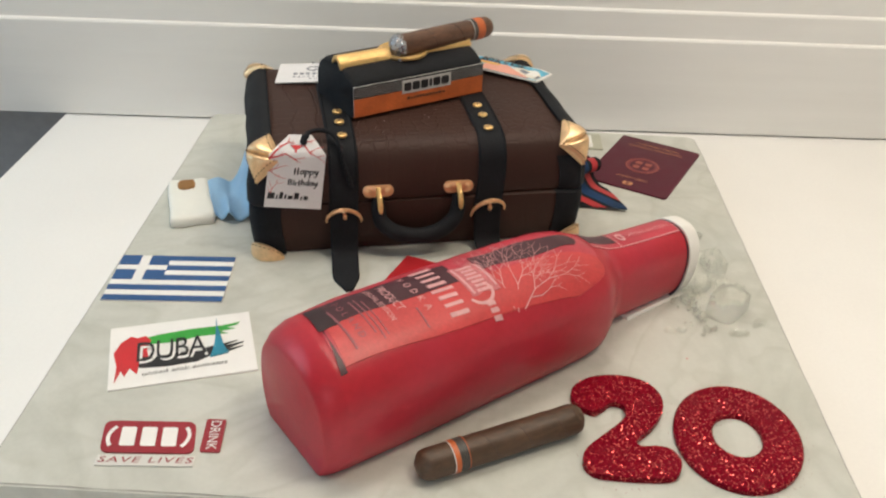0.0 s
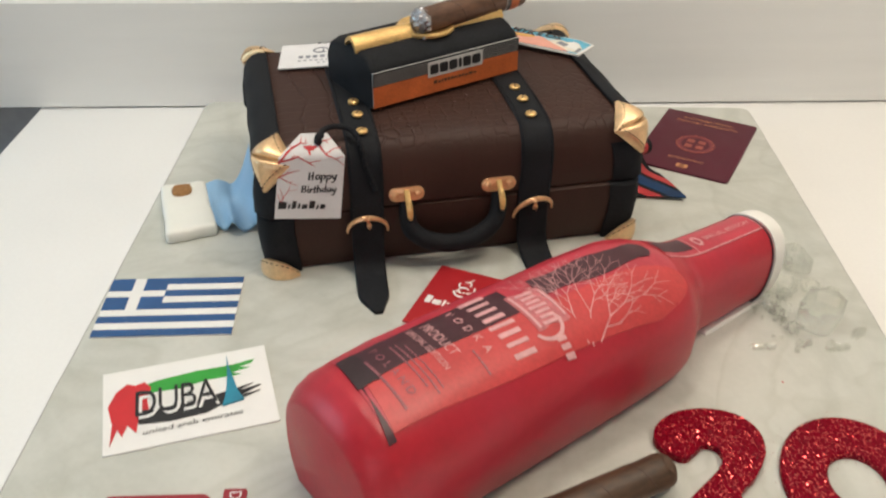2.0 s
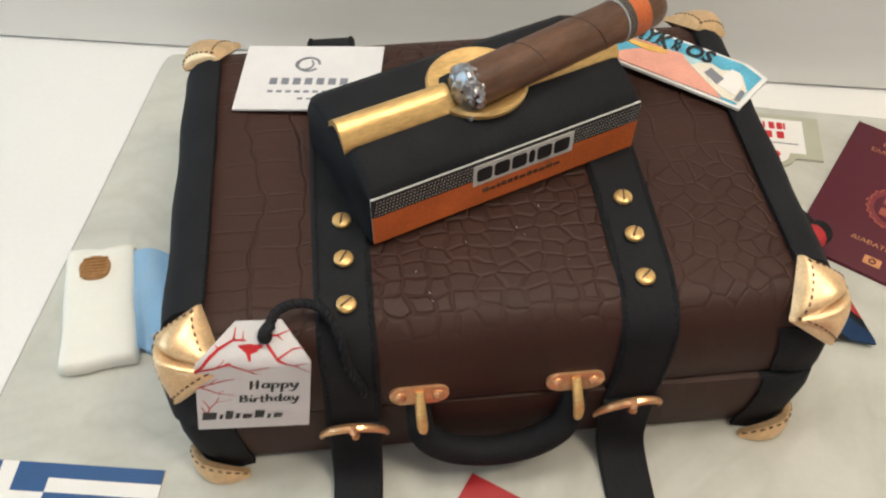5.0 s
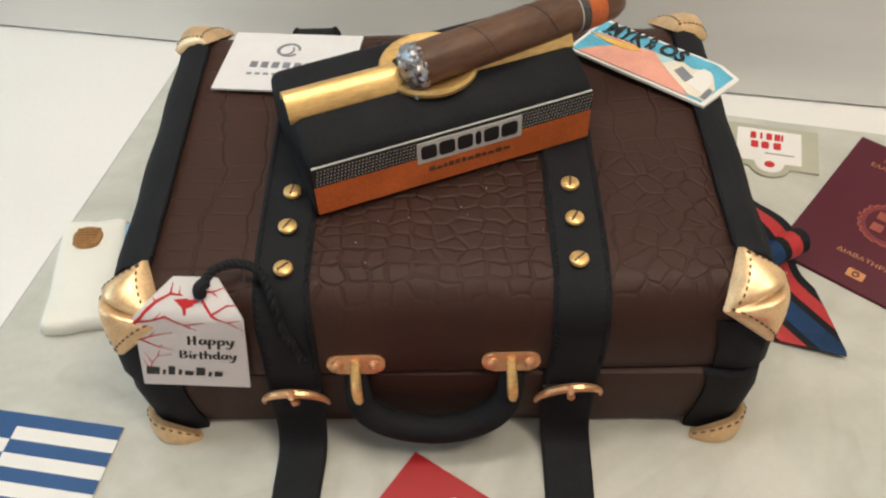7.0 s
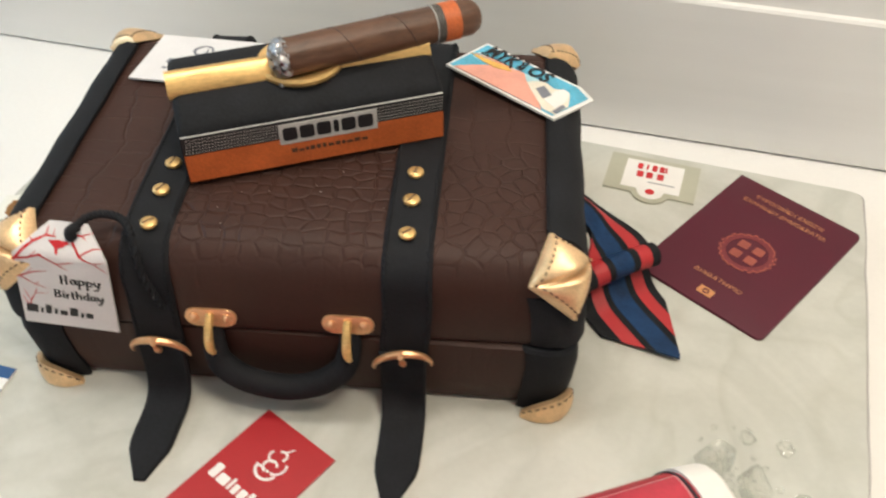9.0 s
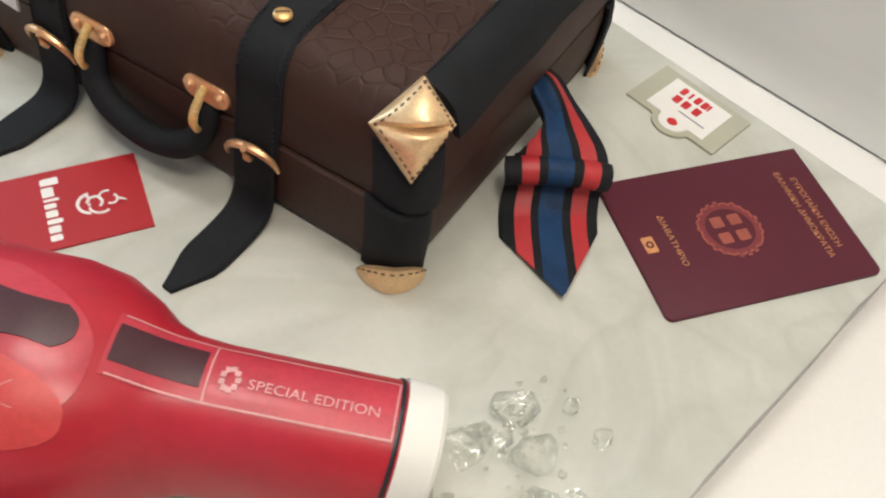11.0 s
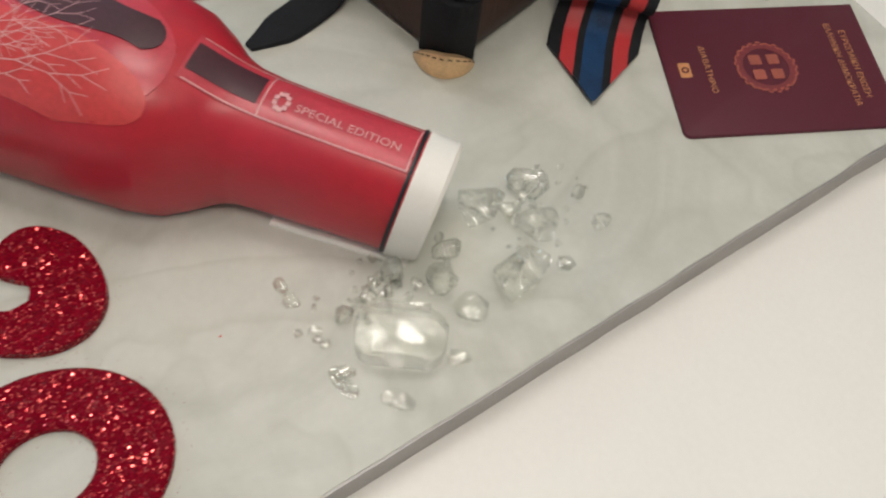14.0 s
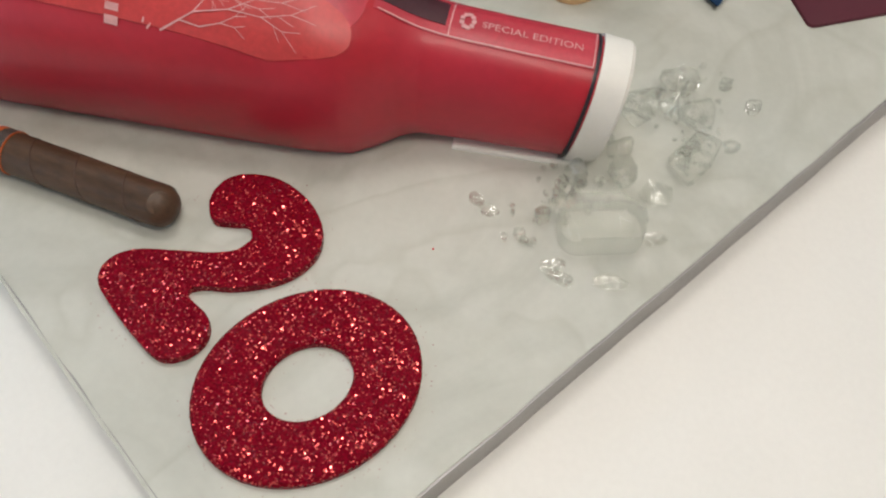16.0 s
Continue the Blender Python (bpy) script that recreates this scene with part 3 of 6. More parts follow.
slab("floor", -1.9, -2.5, FLOOR_Z - 0.1, 2.4, 0.9, FLOOR_Z, FLOOR, "plain grey floor under the white table", "floor")
slab("ceiling", -1.9, -2.5, CEIL_Z, 2.4, 0.9, CEIL_Z + 0.1, PLASTER, "plain white plaster ceiling over the room", "ceiling")
slab("wall_east", 2.2, -2.5, FLOOR_Z, 2.4, 0.5, CEIL_Z, PLASTER, "plain white plastered side wall", "wall")


def wall_with_opening(name, along, fixed, thick, a0, a1, o0, o1, oz0, oz1, label):
    """A wall with one window opening through it; along: the axis it runs on."""
    bms = []
    for p0, p1, z0, z1 in ((a0, o0, FLOOR_Z, CEIL_Z), (o1, a1, FLOOR_Z, CEIL_Z), (o0, o1, FLOOR_Z, oz0), (o0, o1, oz1, CEIL_Z)):
        c = ((p0 + p1) / 2, fixed, z0) if along == 'x' else (fixed, (p0 + p1) / 2, z0)
        w, d = (p1 - p0, thick) if along == 'x' else (thick, p1 - p0)
        bms.append(box(w, d, z1 - z0, 0, 1, c))
    return tagged(to_object(name, join(*bms), PLASTER), label, "wall", kind="structure")


wall_with_opening("wall_west", 'y', -1.85, 0.14, -2.5, 0.6, -0.66, 0.18, 0.1, 1.45, "plain white plastered wall with a window opening")
# The south opening is unseen, added so the front fill has a source.
wall_with_opening("wall_south", 'x', -2.4, 0.2, -1.78, 2.2, -0.9, 0.5, 0.35, 1.5, "plain white plastered wall with a window opening")

# back wall: white horizontal cladding over a dark grey lower wall
wall_profile = [(0.010, TABLE_Z + 0.0008), (0.0, TABLE_Z + 0.0022), (0.0, 0.0925), (0.0012, 0.0945), (0.004, 0.0955),
                (0.0045, 0.1237), (0.0057, 0.1257), (0.0085, 0.1267), (0.009, 0.328), (0.0105, 0.330), (0.013, 0.331),
                (0.013, CEIL_Z), (0.09, CEIL_Z), (0.09, TABLE_Z + 0.0008)]
bm = bmesh.new()
ends = [[bm.verts.new((x, y, z)) for y, z in wall_profile] for x in (-1.85, 2.3)]
for i in range(len(wall_profile)):
    j = (i + 1) % len(wall_profile)
    bm.faces.new((ends[0][i], ends[0][j], ends[1][j], ends[1][i]))
bm.faces.new(ends[0])
bm.faces.new(ends[1][::-1])
wall_n = to_object("wall_north", bm, WALL, 20)
wall_n.matrix_world = at2(0, WALL_AT, 0, WALL_TURN)
tagged(wall_n, "white painted horizontal cladding wall behind the table", "wall", kind="structure")
lower = to_object("wall_north_lower", box(4.1, 0.1, TABLE_Z - 0.0005 - FLOOR_Z, 0, 1, (0.2, 0.09, FLOOR_Z)), GREYWALL)
lower.matrix_world = at2(0, WALL_AT, 0, WALL_TURN)
tagged(lower, "grey painted lower wall under the white cladding", "wall", kind="structure")


def wall_y(x):
    return WALL_AT + math.tan(radians(WALL_TURN)) * x


# windows: frames and panes in the openings
def window(name, m, w, h, label):
    root = tagged(new(name), label, "window", kind="structure")
    root.matrix_world = m
    bars = [box(w, 0.05, 0.05, 0.004, 1, (0, 0, 0)), box(w, 0.05, 0.05, 0.004, 1, (0, 0, h - 0.05)),
            box(0.05, 0.05, h - 0.104, 0.004, 1, (-w / 2 + 0.025, 0, 0.052)), box(0.05, 0.05, h - 0.104, 0.004, 1, (w / 2 - 0.025, 0, 0.052)),
            box(0.04, 0.04, h - 0.104, 0.004, 1, (0, 0, 0.052))]
    part("window_frame", join(*bars), WHITE, root)
    for sx in (-1, 1):
        pane = part("pane", box(w / 2 - 0.08, 0.004, h - 0.11, 0, 1, (sx * w / 4, 0, 0.055)), PANEGLASS, root)
        pane.visible_shadow = False
    return root


window("window_1", at2(-1.86, -0.24, 0.1, 90), 0.83, 1.34, "unseen white framed window that lets in daylight")
# Unseen window added around the front fill lamp.
window("fill_window", at2(-0.2, -2.41, 0.35, 0), 1.39, 1.14, "unseen white framed window that lets in daylight")
for lx, ly in ((-0.14, 0.09), (0.72, -0.26)):
    cl = thing("ceiling_light", at2(lx, ly, 1.695), "flat rectangular ceiling light, switched on", "ceiling light", "ceiling lights")
    part("frame", box(0.64, 0.34, 0.024, 0.004, 1, (0, 0, 0)), STEEL, cl)
    part("diffuser", box(0.58, 0.28, 0.003, 0.001, 1, (0, 0, -0.0035)), LAMPGLOW, cl, "lit frosted diffuser")

# ---- the table ----
table = thing("table", at2(0, 0, TABLE_Z), "white laminate table pushed against the wall", "table")
outline = [(-0.4385, wall_y(-0.4385) + 0.006), (-0.435, -0.80), (1.35, -0.80), (1.35, wall_y(1.35) + 0.006)]
part("tabletop", prism(outline, -0.035, 0.0, 0.0015, 2), TABLE, table)
for lx, ly in ((-0.36, 0.2), (-0.36, -0.72), (1.28, 0.2), (1.28, -0.72)):
    part("leg", box(0.05, 0.05, -FLOOR_Z + TABLE_Z - 0.036, 0.003, 1, (lx, ly, FLOOR_Z - TABLE_Z)), STEEL, table)

# ---- the cake board ----
board = thing("cake_board", at2(0.0302, 0.0012, TABLE_Z, 0.7), "square cake board covered in pale grey marbled fondant", "cake board")


def board_outline(w, d, r, rough):
    """The board's outline; the fondant was trimmed by hand, so its edge wavers."""
    out = []
    pts = round_rect(w, d, r, 3)
    for a, b in zip(pts, pts[1:] + pts[:1]):
        k = max(1, int(math.hypot(b[0] - a[0], b[1] - a[1]) / 0.009))
        out += [(a[0] + (b[0] - a[0]) * i / k, a[1] + (b[1] - a[1]) * i / k) for i in range(k)]
    return [(x * (1 + rough * noise.noise(Vector((x, y, 0)) * 38)), y * (1 + rough * noise.noise(Vector((x, y, 3)) * 38))) for x, y in out]


part("drum", prism(board_outline(0.5545, 0.5725, 0.008, 0.0022), 0.0, 0.0213, 0.0006, 1), BOARDEDGE, board, "silver-grey board edge")
bm = prism(board_outline(0.5523, 0.5703, 0.008, 0.0036), 0.0208, 0.022, 0.0004, 2)
bmesh.ops.triangulate(bm, faces=[f for f in bm.faces if len(f.verts) > 4])
part("fondant_cover", bm, MARBLE, board)


# Added strip: the front edge's stronger light is put in as paler colour.
rng = random.Random(14)
lit_edge = [(-0.2700 + 0.0090 * i, -0.2868 - rng.uniform(0.0, 0.0005)) for i in range(61)]
part("lit_front_edge", prism(lit_edge + [(0.2700, -0.2852), (-0.2700, -0.2852)], 0.0010, 0.0214, 0.0005, 1), MARBLE, board, "paler strip added on the front edge, its light put in as colour")

# ---- printed cards lying on the board ----
T = 0.0012     # paper thickness
INK = 0.00025  # printed layers


def ink(name, pts, material, parent, level=1, label=""):
    """A printed shape: a thin layer on the card's face."""
    return part(name, prism(pts, T - 0.0002, T + INK * level), material, parent, label)


def ink_letters(name, text, size, x, y, material, parent, level=1, turn=0.0, width=None, shear=0.0, spacing=1.0, label=""):
    bm = lettering(text, size, width, shear, spacing)
    moved(bm, at2(x, y, T + INK * level + 0.0001, turn))
    return part(name, bm, material, parent, label)


# striped flag: 96 x 66 mm
fw, fh = 0.0962, 0.0665
flag = thing("flag_card", at2(-0.1943, -0.0563, 0, 4.2), "blue and white striped flag printed on flat edible paper", "flag")
part("paper", prism(rect(-fw / 2, -fh / 2, fw / 2, fh / 2), 0, T), PAPER, flag)
sh = fh / 9
for k in (0, 2, 4, 6, 8):
    x0 = -fw / 2 + (5 * sh if k < 5 else 0) * 1.12
    ink("stripe", rect(x0, fh / 2 - (k + 1) * sh, fw / 2, fh / 2 - k * sh), INKBLUE, flag)
cw = 5 * sh * 1.12
for qx in (0, 1):
    for qy in (0, 1):
        x0 = -fw / 2 + qx * cw * 0.6
        y0 = fh / 2 - qy * 3 * sh
        ink("canton_square", rect(x0, y0 - 2 * sh, x0 + cw * 0.4, y0), INKBLUE, flag)

# city sign card: 104 x 73 mm
dw, dh = 0.1040, 0.0732
city = thing("city_card", at2(-0.1568, -0.1481, 0, 18.5), "white paper card with DUBAI lettering, green and red brush strokes", "card")
part("paper", prism(rect(-dw / 2, -dh / 2, dw / 2, dh / 2), 0, T), PAPER, city)
ink("red_stroke", [(-0.048, -0.030), (-0.0465, -0.012), (-0.049, 0.004), (-0.044, 0.016), (-0.037, 0.0225), (-0.032, 0.0195), (-0.0265, 0.0215), (-0.0225, 0.015),
                   (-0.0255, 0.004), (-0.0245, -0.004), (-0.0310, -0.012), (-0.0325, -0.023), (-0.0375, -0.015), (-0.041, -0.024), (-0.0435, -0.017)], INKRED, city, 2)
ink("green_stroke", [(-0.032, 0.017), (-0.018, 0.021), (0.006, 0.023), (0.030, 0.0225), (0.044, 0.0245), (0.041, 0.021), (0.033, 0.0195), (0.040, 0.017),
                     (0.028, 0.0155), (0.034, 0.012), (0.012, 0.0125), (-0.004, 0.0095), (-0.022, 0.0105), (-0.030, 0.0105)], INKGREEN, city, 1)
ink("black_stroke", [(-0.031, -0.016), (-0.012, -0.0185), (0.010, -0.0175), (0.018, -0.0135), (0.030, -0.0115), (0.044, -0.0065), (0.030, -0.0085), (0.045, -0.0015),
                     (0.028, -0.004), (0.040, 0.001), (0.018, -0.003), (-0.004, -0.0055), (-0.022, -0.006), (-0.031, -0.004)], INKBLACK, city, 3)
ink_letters("word", "DUBA", 0.033, -0.0085, -0.0002, INKBLACK, city, 5, 0, 0.0500, 0.06, 0.92, "tall black letters")
ink_letters("word_highlight", "DUBA", 0.0300, -0.0070, -0.0036, PAPER, city, 4, 0, 0.0490, 0.06, 0.92)
ink("tower", [(0.0195, -0.0150), (0.0330, -0.0125), (0.0318, -0.0090), (0.0302, -0.004), (0.0286, 0.008), (0.0270, 0.019), (0.0264, 0.0315), (0.0255, 0.018), (0.0240, 0.004), (0.0222, -0.006)], INKTEAL, city, 6)
ink_letters("small_row", "united arab emirates", 0.0062, 0.001, -0.0235, INKBLACK, city, 1, 1.5, 0.060, 0.15)

# charity sign printed straight on the board
red_sign = thing("red_sign", at2(-0.1512, -0.2408, 0, 3.8), "dark red rounded badge with white blocks and SAVE LIVES below", "sign")
part("badge", prism([(x - 0.15 * y, y) for x, y in round_rect(0.0605, 0.0292, 0.0055, 4)], 0, T), INKMAROON, red_sign)


def arc_band(cx, cy, r0, r1, a0, a1, n=8, sy=1.0):
    out = [(cx + r1 * math.cos(radians(a0 + (a1 - a0) * i / n)), cy + sy * r1 * math.sin(radians(a0 + (a1 - a0) * i / n))) for i in range(n + 1)]
    inn = [(cx + r0 * math.cos(radians(a0 + (a1 - a0) * i / n)), cy + sy * r0 * math.sin(radians(a0 + (a1 - a0) * i / n))) for i in range(n, -1, -1)]
    return out + inn


ink("bracket", arc_band(-0.0125, 0, 0.0125, 0.0150, 140, 220), PAPER, red_sign)
ink("bracket", arc_band(0.0125, 0, 0.0125, 0.0150, -40, 40), PAPER, red_sign)
for bx in (-0.0135, 0.0, 0.0135):
    pts = [(bx + x - 0.13 * y, y) for x, y in round_rect(0.0098, 0.0175, 0.0012, 2)]
    ink("white_block", pts, PAPER, red_sign)
part("strip", prism(rect(-0.028, -0.0260, 0.034, -0.0168), 0, T), BOARDPAPER, red_sign)
ink_letters("slogan", "SAVE LIVES", 0.0072, 0.003, -0.0215, INKMAROON, red_sign, 1, 0, 0.060, 0.12, 1.15)
drink = thing("small_red_sign", at2(-0.1098, -0.2356, 0, 2.0), "small dark red label with the word DRINK lying sideways", "sign")
part("badge", prism([(x - 0.07 * y, y) for x, y in round_rect(0.0132, 0.0305, 0.0012, 2)], 0, T), INKMAROON, drink)
ink_letters("word", "DRINK", 0.0098, 0.0, 0.0, PAPER, drink, 1, -86, 0.0265)

# red airline card: 50 x 73 mm
air = thing("airline_card", at2(0.0090, -0.0425, 0, -21.0), "red paper card with a white emblem and script bar", "card")
part("paper", prism(rect(-0.025, -0.0365, 0.025, 0.0365), 0, T), CARDRED, air)
swirl = ((0.0020, 0.0110, 0.0056, 0.0072, 185, 350), (0.0020, 0.0125, 0.0030, 0.0043, 30, 265), (0.0045, 0.0150, 0.0046, 0.0058, -70, 40), (0.0025, 0.0205, 0.0022, 0.0034, -40, 150), (0.0000, 0.0185, 0.0030, 0.0040, 150, 300))
for i, (cx, cy, r0, r1, a0, a1) in enumerate(swirl):
    part("emblem_stroke", prism(arc_band(cx, cy, r0, r1, a0, a1, 10), T - 0.0002, T + INK * (1 + 0.3 * i)), PAPER, air)
for i in range(4):
    ink("emblem_dot", [(-0.0022 + 0.0027 * i + a, 0.0098 + b) for a, b in round_rect(0.0015, 0.0015, 0.0006, 2)], PAPER, air, 3)
ink("emblem_stroke", [(0.0018, 0.0225), (0.0030, 0.0225), (0.0055, 0.0275), (0.0042, 0.0265)], PAPER, air, 3)
x = -0.0200
for w, h in ((0.0046, 0.0086), (0.0064, 0.0056), (0.0017, 0.0074), (0.0032, 0.0056), (0.0044, 0.0056), (0.0029, 0.0072), (0.0044, 0.0056), (0.0036, 0.0056)):
    ink("script_bar", [(x + w / 2 + a, b - 0.0075 + (h - 0.0056) / 2) for a, b in round_rect(w, h, 0.0008, 2)], PAPER, air)
    x += w + 0.0013

# passport: 88 x 124 mm
pw, ph = 0.0886, 0.1235
passport = thing("passport", at2(0.2342, 0.2075, 0, -26.4), "burgundy passport with dull gold emblem and Greek words", "passport")
cover = [p for p in round_rect(pw, ph, 0.0040, 4) if p[0] > 0] + [(-pw / 2, ph / 2), (-pw / 2, -ph / 2)]   # square at the spine, round at the open side
cover.sort(key=lambda p: math.atan2(p[1], p[0]))
part("cover", prism(cover, 0, 0.0022, 0.0006, 2), PASSPORT, passport)
PT = 0.0023


def foil_letters(text, y, size, width, material=PASSGOLD2):
    for bm in islands(moved(lettering(text, size, width), at2(0, y, PT + 0.0001))):
        part("gold_letter", bm, material, passport)


foil_letters("ΕΥΡΩΠΑΪΚΗ ΕΝΩΣΗ", 0.0480, 0.0050, 0.048, PASSGOLD2)
foil_letters("ΕΛΛΗΝΙΚΗ ΔΗΜΟΚΡΑΤΙΑ", 0.0405, 0.0050, 0.059, PASSGOLD2)
foil_letters("ΔΙΑΒΑΤΗΡΙΟ", -0.0378, 0.0046, 0.033, PASSGOLD2)
part("chip_symbol", moved(prism(round_rect(0.010, 0.0065, 0.0008, 2), PT - 0.0002, PT + 0.0002), at2(0, -0.0508)), PASSGOLD2, passport)
part("chip_mark", moved(prism(arc_band(0, 0, 0.0012, 0.0022, 0, 350, 10), PT, PT + 0.0004), at2(0, -0.0508)), PASSPORT, passport)
for sx in (-1, 1):
    for sy in (-1, 1):
        part("emblem_square", prism([(sx * 0.0052 + a, sy * 0.0052 - 0.004 + b) for a, b in round_rect(0.0068, 0.0068, 0.0006, 1)], PT - 0.0002, PT + 0.0002), PASSGOLD, passport)
part("emblem_ground", prism(arc_band(0, -0.004, 0.0132, 0.0168, 0, 359.9, 40), PT - 0.0003, PT + 0.0001), PASSGROUND, passport, "dull red wreath ring")
rng = random.Random(8)
leaf = []
for k in range(46):
    a = 2 * math.pi * k / 46
    r = 0.0166 + 0.0007 * (k % 2) + rng.uniform(-0.0005, 0.0005)
    cx, cy, tn = r * math.cos(a), r * math.sin(a) - 0.004, math.degrees(a) + (82 if k % 2 else 100)
    leaf.append(moved(prism([(0.0015 * math.cos(q), 0.0007 * math.sin(q)) for q in [i * math.pi / 3 for i in range(6)]], PT - 0.0002, PT + 0.0002), at2(cx, cy, 0, tn)))
for bm in leaf:
    part("laurel_leaf", bm, PASSGOLD, passport)

# baker's card: 62 x 39 mm with a round tab
baker = thing("bakery_card", at2(0.1634, 0.2610, 0, -0.3), "sage grey business card with white panel and red marks", "card")
bp = [(0.031, 0.0195), (-0.031, 0.0195), (-0.031, -0.0195), (-0.0135, -0.0195)]
bp += [(0.001 + 0.0125 * math.cos(radians(a)), -0.0175 + 0.0105 * math.sin(radians(a))) for a in range(195, 350, 15)]
bp += [(0.0155, -0.0195), (0.031, -0.0195)]
part("paper", prism(bp[::-1], 0, 0.0016), SAGE, baker)
wp = [(0.0205, 0.0150), (-0.0195, 0.0150), (-0.0195, -0.0155), (-0.0085, -0.0155)]
wp += [(0.001 + 0.0088 * math.cos(radians(a)), -0.0165 + 0.0082 * math.sin(radians(a))) for a in range(190, 355, 15)]
wp += [(0.0105, -0.0155), (0.0205, -0.0155)]
part("white_panel", prism(wp[::-1], 0.0014, 0.0020), PAPER, baker)
for row, (y0, xs) in enumerate(((0.0085, (-0.0095, -0.0045, 0.0005, 0.0055, 0.0085)), (0.0, (-0.0085, -0.002, 0.0055)))):
    for i, x0 in enumerate(xs):
        w = 0.0036 if row == 0 else 0.0046
        part("red_bar", prism([(x0 + a, y0 + b) for a, b in round_rect(w if not (row == 0 and i in (1, 4)) else 0.0014, 0.0062, 0.0006, 1)], 0.0019, 0.0023), INKRED, baker)
part("line", prism(rect(-0.002, -0.0078, 0.016, -0.0070), 0.0019, 0.0022), INKGREY, baker)
part("red_dot", prism([(0.001 + 0.0032 * math.cos(q * 0.5236), -0.0175 + 0.0028 * math.sin(q * 0.5236)) for q in range(12)], 0.0019, 0.0023), INKRED, baker)


# ---- glitter digits ----
def stroke_outline(center, width, n=6):
    """The outline of a thick round-ended stroke."""
    p = smooth_path([(x, y, 0) for x, y in center], n)
    left, right = [], []
    m = len(p)
    for i, q in enumerate(p):
        d = (p[min(i + 1, m - 1)] - p[max(i - 1, 0)]).normalized()
        k = Vector((-d.y, d.x, 0)) * width / 2
        left.append((q.x + k.x, q.y + k.y))
        right.append((q.x - k.x, q.y - k.y))
    return left, right


def digit_two():
    """A rounded 2, 62 x 100 mm, from its outline walked round once."""
    pts = smooth_path([(-0.0280, 0.0140, 0), (-0.0330, 0.0235, 0), (-0.0300, 0.0355, 0), (-0.017, 0.0465, 0), (0.002, 0.0500, 0), (0.019, 0.0455, 0),
                       (0.0285, 0.033, 0), (0.0285, 0.016, 0), (0.019, -0.002, 0), (0.0085, -0.0135, 0), (0.0065, -0.0195, 0), (0.012, -0.0205, 0),
                       (0.0235, -0.0195, 0), (0.0315, -0.026, 0), (0.0325, -0.037, 0), (0.026, -0.0465, 0), (0.010, -0.0490, 0), (-0.012, -0.0490, 0),
                       (-0.0245, -0.0465, 0), (-0.0295, -0.037, 0), (-0.026, -0.0255, 0), (-0.014, -0.012, 0), (-0.002, 0.001, 0), (0.0035, 0.0115, 0),
                       (0.001, 0.0190, 0), (-0.0055, 0.0205, 0), (-0.0110, 0.0150, 0), (-0.0185, 0.0095, 0), (-0.0280, 0.0140, 0)], 5)
    return [(p.x, p.y) for p in pts[:-1]]


def ring_digit(rx, ry, ix, iy, z0, z1, n=44):
    bm = bmesh.new()
    e = 0.0014
    prof = [(ix, iy, z0), (ix, iy, z1 - e), (ix + e, iy + e, z1), (rx - e, ry - e, z1), (rx, ry, z1 - e), (rx, ry, z0)]
    rings = []
    for ax, ay, z in prof:
        rings.append([bm.verts.new((ax * math.cos(2 * math.pi * i / n), ay * math.sin(2 * math.pi * i / n), z)) for i in range(n)])
    for a, b in zip(rings, rings[1:] + rings[:1]):
        for i in range(n):
            j = (i + 1) % n
            bm.faces.new((a[i], a[j], b[j], b[i]))
    return bm


two = part("digit_two", prism(digit_two(), 0, 0.005, 0.0006, 1), GLITTER, None)
two.matrix_world = at2(0.1645, -0.2025, 0, 0.0) @ Matrix.Diagonal((1.035, 1.02, 1, 1))
tagged(two, "flat number 2 covered in sparkling red glitter", "number", "glitter numbers")
zero = part("digit_zero", ring_digit(0.0430, 0.0512, 0.0168, 0.0204, 0, 0.005), GLITTER, None)
zero.matrix_world = at2(0.2416, -0.2064, 0, -8)
tagged(zero, "flat number 0 covered in sparkling red glitter", "number", "glitter numbers")

# ---- the bottle, lying on its side ----
B_TURN, BX, BY = 38.8, -0.0561, -0.2385
bottle = thing("bottle", at2(BX, BY, 0, B_TURN) @ Matrix.Diagonal((1.012, 1, 1, 1)), "red fondant bottle lying on its side with printed label", "bottle")
BOTTLE = [(0.000, 0.0414, 0.0715), (0.0010, 0.0432, 0.0748), (0.0070, 0.0466, 0.0808), (0.0160, 0.0482, 0.0850), (0.05, 0.0494, 0.0876), (0.12, 0.0496, 0.0872),
          (0.19, 0.0496, 0.0850), (0.222, 0.0486, 0.0830), (0.238, 0.0455, 0.0795), (0.2500, 0.0385, 0.0750), (0.260, 0.0305, 0.0705),
          (0.268, 0.0272, 0.0680), (0.280, 0.0262, 0.0655), (0.31, 0.0258, 0.0625), (0.350, 0.0255, 0.0590)]


def bottle_wh(s):
    for (s0, w0, h0), (s1, w1, h1) in zip(BOTTLE, BOTTLE[1:]):
        if s <= s1:
            k = (s - s0) / (s1 - s0)
            return w0 + (w1 - w0) * k, h0 + (h1 - h0) * k
    return BOTTLE[-1][1:]


BP = 2.35


def bottle_top(s, n, off=0.0):
    w, h = bottle_wh(s)
    zc = 0.44 * h
    q = max(0.0, 1 - min(1.0, abs(n) / w) ** BP)
    return Vector((s, n, zc + (h - zc) * q ** (1 / BP) + off))


